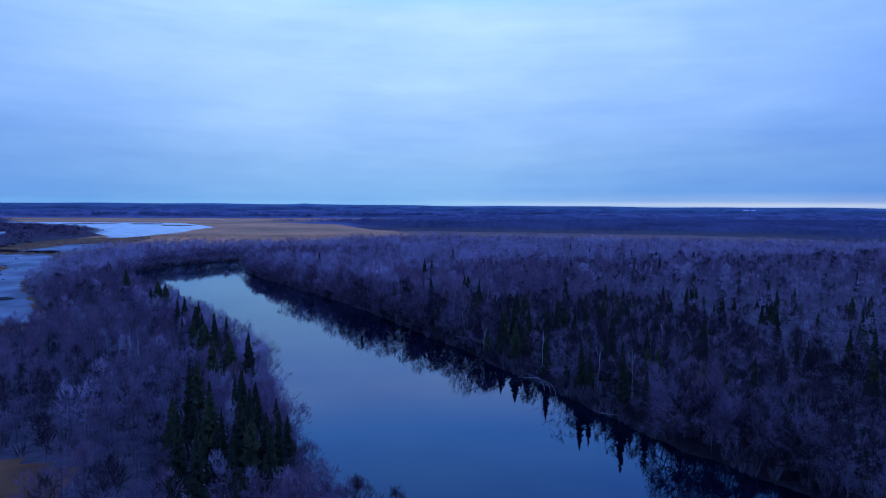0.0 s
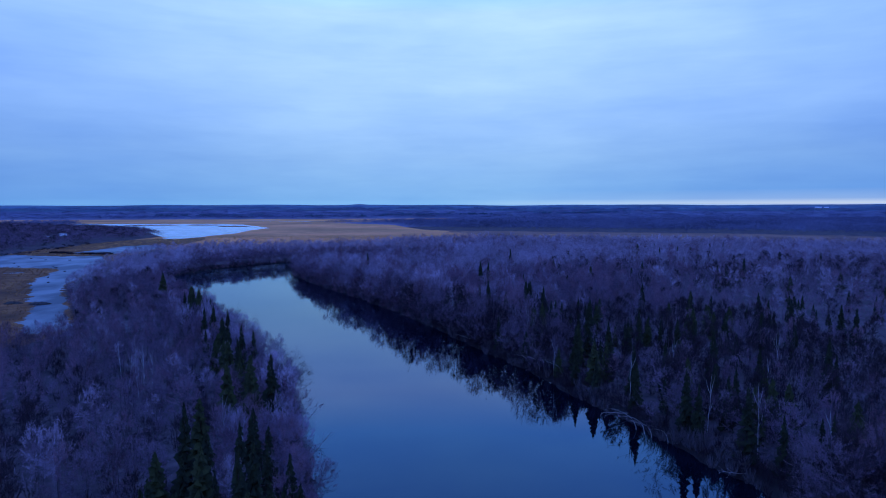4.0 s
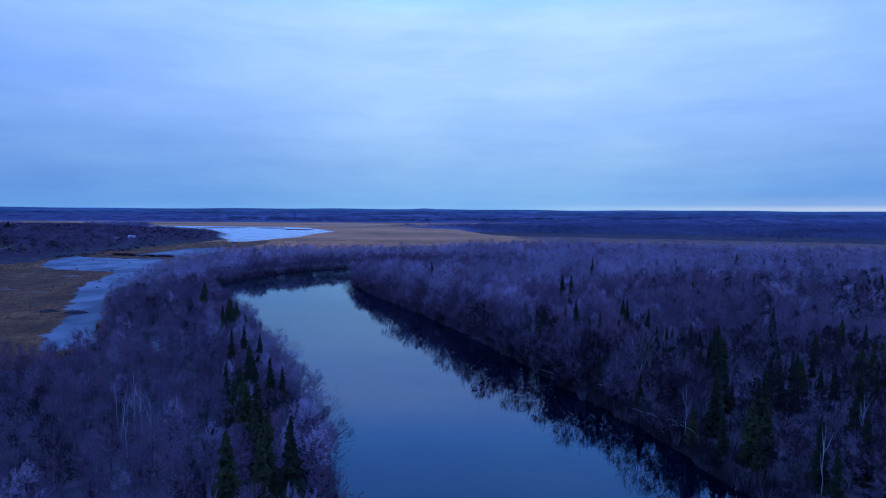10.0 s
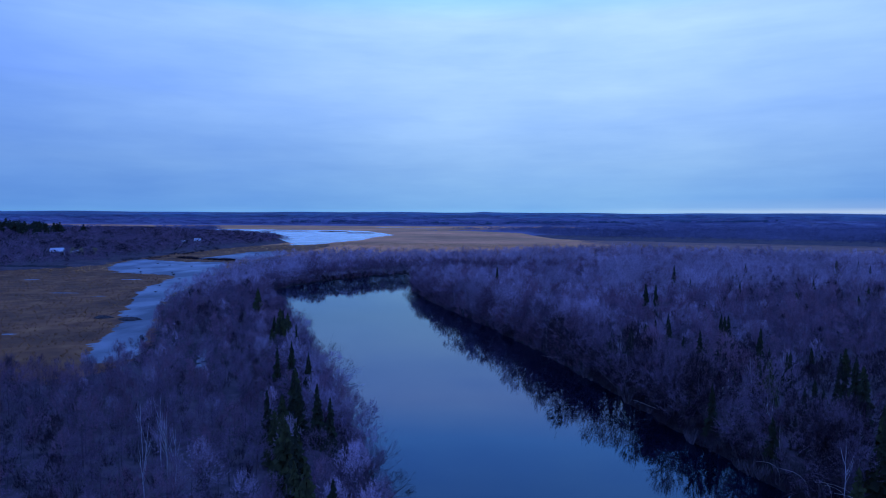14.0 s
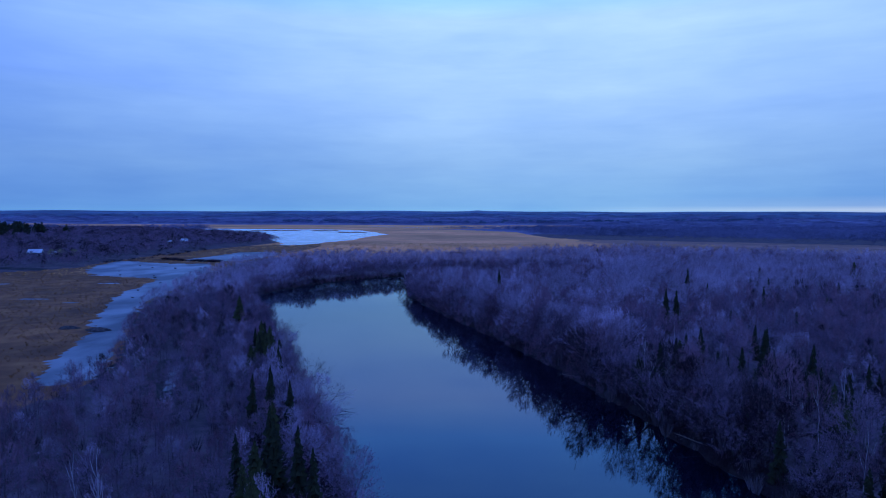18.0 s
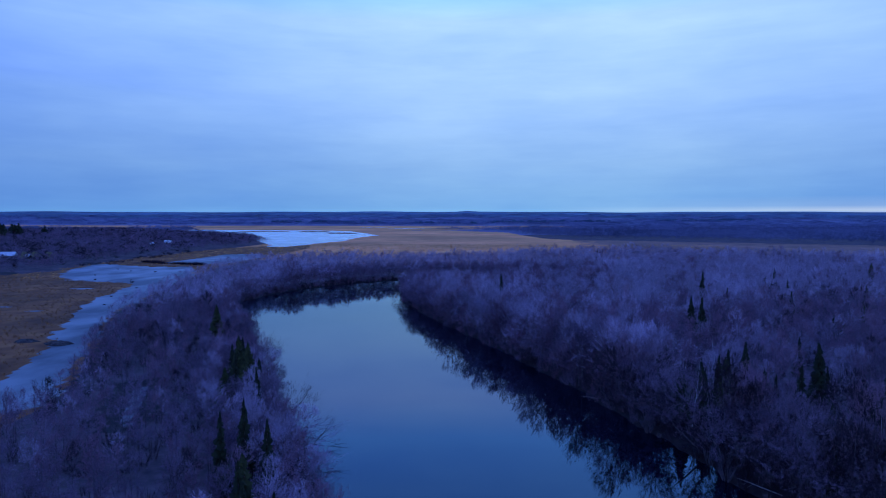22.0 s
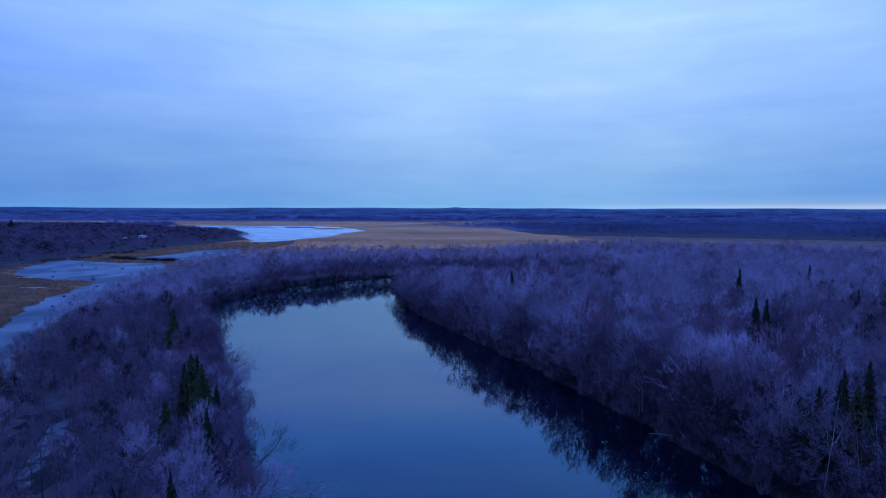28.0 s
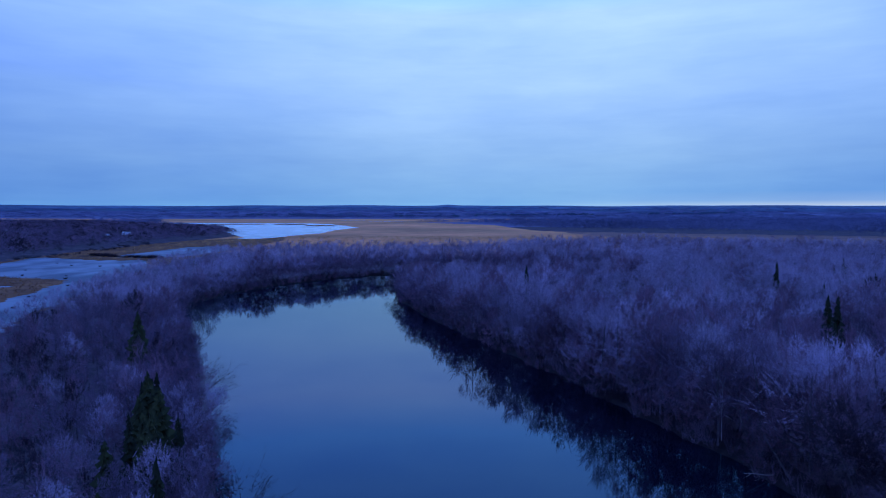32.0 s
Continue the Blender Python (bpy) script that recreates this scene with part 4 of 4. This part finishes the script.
for bx, by, toward, tilt in [(-59, 271, -0.2, 0.85), (-30, 209, 0.0, 0.8), (-38, 226, -0.2, 0.8), (-13, 154, 0.1, 0.8), (-10, 146, -0.3, 0.7), (-33, 402, 3.0, 0.85), (-29, 388, 3.2, 0.8), (-25, 374, 3.1, 0.7), (-20, 352, 3.2, 0.65),
                             (26, 240, 3.0, 0.6), (35, 211, 3.2, 0.7), (-100, 398, -0.2, 0.6), (-103, 380, 0.0, 0.6), (-98, 362, 0.1, 0.6)]:
    build_tree("leaning_tree", bx, by, rng.uniform(0.8, 1.05), rng.uniform(0, 6.28), "dark bare tree with crooked limbs leaning over the river", "tree", "leaning trees on the banks", *snag_kinds[int(rng.integers(0, 3))], tilt=tilt, toward=toward)
# a jam of pale trunks at the foot of the spit's bank
for bx, by, toward, tilt in [(-32.5, 208, 0.5, 1.4), (-32.5, 213, 0.3, 1.36), (-34.5, 217, 0.15, 1.4), (-31, 210, 0.8, 1.38), (-36, 221, -0.15, 1.38), (-28, 203, 0.6, 1.4)]:
    build_tree("driftwood_trunk", bx, by, rng.uniform(0.8, 1.0), rng.uniform(0, 6.28), "bleached birch trunk fallen into the river", "dead tree", "fallen trees on the banks", *birch_kinds[int(rng.integers(0, 5))], tilt=tilt, toward=toward)

# ---- marsh ----
sedge_kinds = [brush_fan(rng, 9, rng.uniform(0.6, 1.0), 0.8, 0.09) for k in range(4)]
x, y = jitter_grid(-330, -80, 190, 480, 2.6, rng)
keep = inside(MARSH_ZONE, x, y) & (water_distance(x, y) > 0.3) & in_view(x, y) & (ripple(x, y, 30, 4.0) > -0.35)
x, y = x[keep], y[keep]
woods("marsh_sedge", "tufts of dead brown sedge across the marsh", sedge_kinds, x, y, [SEDGE], 0.6, 1.2)
x, y = jitter_grid(-300, 300, 470, 900, 9, rng)
keep = (inside(FIELD_ZONE, x, y) | inside(MARSH_ZONE, x, y)) & (water_distance(x, y) > 1) & in_view(x, y)
x, y = x[keep], y[keep]
woods("meadow_reeds", "dry tan reeds of the flat meadow", sedge_kinds, x, y, [REED], 0.9, 1.5, stretch=np.full(len(x), 4.0))


shrub_kinds = [brush_fan(rng, 40, rng.uniform(2.2, 3.4), 2.2, 0.3) for k in range(4)]
along = rng.random(150)
x = np.concatenate([-262 + 60 * along, rng.uniform(-292, -276, 40), rng.uniform(-60, 150, 160)])
y = np.concatenate([598 - 24 * along + rng.normal(0, 2.0, 150), rng.uniform(560, 720, 40), rng.uniform(615, 700, 160)])
keep = water_distance(x, y) > -3
woods("marsh_shrubs", "low dark bushes in rows across the marsh", shrub_kinds, x[keep], y[keep], [TWIG_DARK], 0.6, 1.2, stretch=np.full(keep.sum(), 1.5))


def tussock(x, y, size):
    t = thing("tussock", x, y, 0, "small dark sedge tussock standing in the slush", "tussock", "tussocks in the marsh channel")
    v, f, _ = brush_fan(rng, 60, 0.9 * size, 1.4 * size, 0.3)
    part("tuft", (v, f), TWIG_DARK, t)
    root = Soup()
    ring = [(0.9 * size * (1 + 0.2 * math.sin(3 * a)) * math.cos(a), 0.9 * size * math.sin(a), -0.1) for a in np.arange(10) * 0.6283]
    root.add(ring + [(0, 0, 0.35 * size)], [(k, (k + 1) % 10, 10) for k in range(10)])
    part("root_clump", root.arrays(), MUD, t)


for px, py, size in [(-213, 520, 1.2), (-233, 526, 0.9), (-225, 472, 1.1), (-195, 458, 1.3), (-202, 470, 0.8), (-178, 432, 1.0), (-172, 398, 0.9), (-160, 372, 0.8), (-250, 540, 1.0), (-241, 498, 0.8)]:
    tussock(px, py, size * 0.75)


def reed_bank(x, y, rx, ry):
    t = thing("reed_bank", x, y, 0, "long low reed bank lying in the lake", "reed bed", "reed banks in the lake")
    s, sides = Soup(), 28
    v = [(0, 0, 0.5)]
    for q, z in ((0.6, 0.45), (1.0, -0.1)):
        v += [(rx * q * math.cos(a) * (1 + 0.15 * math.sin(5 * a + x)), ry * q * math.sin(a), z) for a in np.arange(sides) * 2 * math.pi / sides]
    f = [(0, 1 + k, 1 + (k + 1) % sides) for k in range(sides)]
    for k in range(sides):
        a, b = 1 + k, 1 + (k + 1) % sides
        f += [(a, a + sides, b + sides), (a, b + sides, b)]
    s.add(v, f)
    part("mud_shoal", s.arrays(), MARSH, t)
    r = Soup()
    a, q = rng.uniform(0, 6.28, 240), np.sqrt(rng.random(240)) * 0.85
    base = np.column_stack([rx * q * np.cos(a), ry * q * np.sin(a), np.full(240, 0.2)])
    slivers(r, base, base + rng.normal(0, 0.3, (240, 3)) + (0, 0, 1.7), np.full(240, 1.4), rng)
    part("reeds", r.arrays(), SEDGE, t)


for px, py, rx, ry in [(-440, 1440, 70, 7), (-330, 1430, 40, 6), (-250, 1330, 34, 5)]:
    reed_bank(px, py, rx, ry)


def mound(x, y, rx, ry, height, name, label):
    t = thing(name, x, y, 0, label, "mound")
    s = Soup()
    rings, sides = 6, 18
    v = [(0, 0, height)]
    for i in range(1, rings + 1):
        q = i / rings
        for k in range(sides):
            a = 2 * math.pi * k / sides
            w_ = 1 + 0.16 * math.sin(3 * a + x) + 0.09 * math.sin(7 * a)
            v.append((rx * q * w_ * math.cos(a), ry * q * w_ * math.sin(a), height * (1 - q * q) - 0.25 * (i == rings) + 0.08 * math.sin(9 * a + 5 * q)))
    f = [(0, 1 + k, 1 + (k + 1) % sides) for k in range(sides)]
    for i in range(rings - 1):
        for k in range(sides):
            a, b = 1 + i * sides + k, 1 + i * sides + (k + 1) % sides
            f += [(a, a + sides, b + sides), (a, b + sides, b)]
    s.add(v, f)
    part("mud_heap", s.arrays(), MUD, t)
    for n_ in range(14):
        st = Soup()
        a, q = rng.uniform(0, 6.28), rng.uniform(0.2, 0.8)
        c = np.array([rx * q * math.cos(a), ry * q * math.sin(a), height * (1 - q * q)])
        d_ = np.array([rng.normal(), rng.normal(), rng.uniform(-0.1, 0.25)])
        d_ *= rng.uniform(0.6, 1.3) / np.linalg.norm(d_)
        tube(st, [c - d_, c + d_], [0.05, 0.03], 4)
        part("stick", st.arrays(), BARK, t)
    return t


mound(-126.5, 292, 4.6, 2.6, 1.1, "beaver_lodge", "dark mud and stick lodge in the marsh channel")
mound(-138, 294, 4.2, 2.2, 1.2, "beaver_lodge", "dark stick mound on the edge of the marsh channel")


# ---- houses ----
def box(s, x0, x1, y0, y1, z0, z1):
    v = [(a, b, c) for a in (x0, x1) for b in (y0, y1) for c in (z0, z1)]
    f = [(0, 1, 3), (0, 3, 2), (4, 6, 7), (4, 7, 5), (0, 4, 5), (0, 5, 1), (2, 3, 7), (2, 7, 6), (0, 2, 6), (0, 6, 4), (1, 5, 7), (1, 7, 3)]
    s.add(v, f)


def house(x, y, long, deep, wall, roof, turn, label, windows=3):
    z = float(ground_height(np.array([float(x)]), np.array([float(y)]))[0])
    t = thing("house", x, y, z, label, "house", "houses beyond the marsh")
    t.rotation_euler = (0, 0, turn)
    s = Soup()
    box(s, -long / 2, long / 2, -deep / 2, deep / 2, -0.5, wall)
    for e in (-1, 1):
        a = e * (long / 2 - 0.001)
        s.add([(a, -deep / 2, wall), (a, deep / 2, wall), (a, 0, wall + roof)], [(0, 1, 2)])
    part("wall", s.arrays(), SIDING, t)
    for e in (-1, 1):
        s = Soup()
        l2, d2, o = long / 2 + 0.4, deep / 2 + 0.45, roof * 0.45 / (deep / 2)
        v = [(-l2, e * d2, wall - o), (l2, e * d2, wall - o), (l2, 0, wall + roof + 0.05), (-l2, 0, wall + roof + 0.05)]
        v += [(a, b, c + 0.15) for a, b, c in v]
        s.add(v, [(0, 1, 2), (0, 2, 3), (4, 6, 5), (4, 7, 6), (0, 4, 5), (0, 5, 1), (1, 5, 6), (1, 6, 2), (3, 2, 6), (3, 6, 7), (0, 3, 7), (0, 7, 4)])
        part("roof", s.arrays(), ROOF, t, "pale snow-grey metal roof")
    for k in range(windows):
        w_ = -long / 2 + long * (k + 0.5) / windows
        s = Soup()
        box(s, w_ - 0.5, w_ + 0.5, -deep / 2 - 0.06, -deep / 2 + 0.02, wall * 0.4, wall * 0.4 + 1.1)
        win = part("window", s.arrays(), SIDING, t)
        g = Soup()
        box(g, w_ - 0.42, w_ + 0.42, -deep / 2 - 0.075, -deep / 2 - 0.062, wall * 0.4 + 0.08, wall * 0.4 + 1.02)
        part("pane", g.arrays(), DARKGLASS, win, "dark glass pane")
    s = Soup()
    box(s, long / 2 - 1.6, long / 2 - 0.7, -deep / 2 - 0.05, -deep / 2 + 0.02, 0, 2.05)
    door = part("door", s.arrays(), BARK, t)
    s = Soup()
    box(s, long / 2 - 0.9, long / 2 - 0.8, -deep / 2 - 0.12, -deep / 2 - 0.05, 0.95, 1.1)
    part("door_handle", s.arrays(), ROOF, door)
    s = Soup()
    box(s, -0.3, 0.3, 0.6, 1.2, wall + roof * 0.4, wall + roof + 0.9)
    part("chimney", s.arrays(), BARK, t)
    return t


house(-372, 596, 10, 7, 3.4, 2.6, 0.35, "grey farmhouse with a pale metal roof in the trees")
house(-358, 599, 5, 4, 2.8, 1.5, 0.35, "small pale-roofed shed beside the farmhouse", 1)
house(-338, 794, 7, 5, 3.6, 2.2, 0.2, "pale roofed cottage above the lake woods", 2)
house(-351, 784, 4, 3, 2.4, 1.2, 0.2, "small pale outbuilding by the cottage", 1)
house(2064, 2580, 26, 12, 8, 5, -0.5, "distant white barn on the wooded plain", 4)
house(2112, 2590, 20, 10, 7, 4, -0.5, "distant white farmhouse on the wooded plain", 3)

willow_kinds = tree_meshes(bare_tree, 2, BARK, [WILLOW], twigs=300, width=0.2, length=2.0, height=10.0, crown=3.2, base=0.1)
for k, (px, py) in enumerate([(-334, 574), (-328, 580), (-331, 567), (-340, 570), (-323, 575)]):
    build_tree("willow_tree", px, py, rng.uniform(0.8, 1.0), k * 1.3, "yellowish bare willow beside the marsh", "tree", "willows by the farmhouse", *willow_kinds[k % 2])
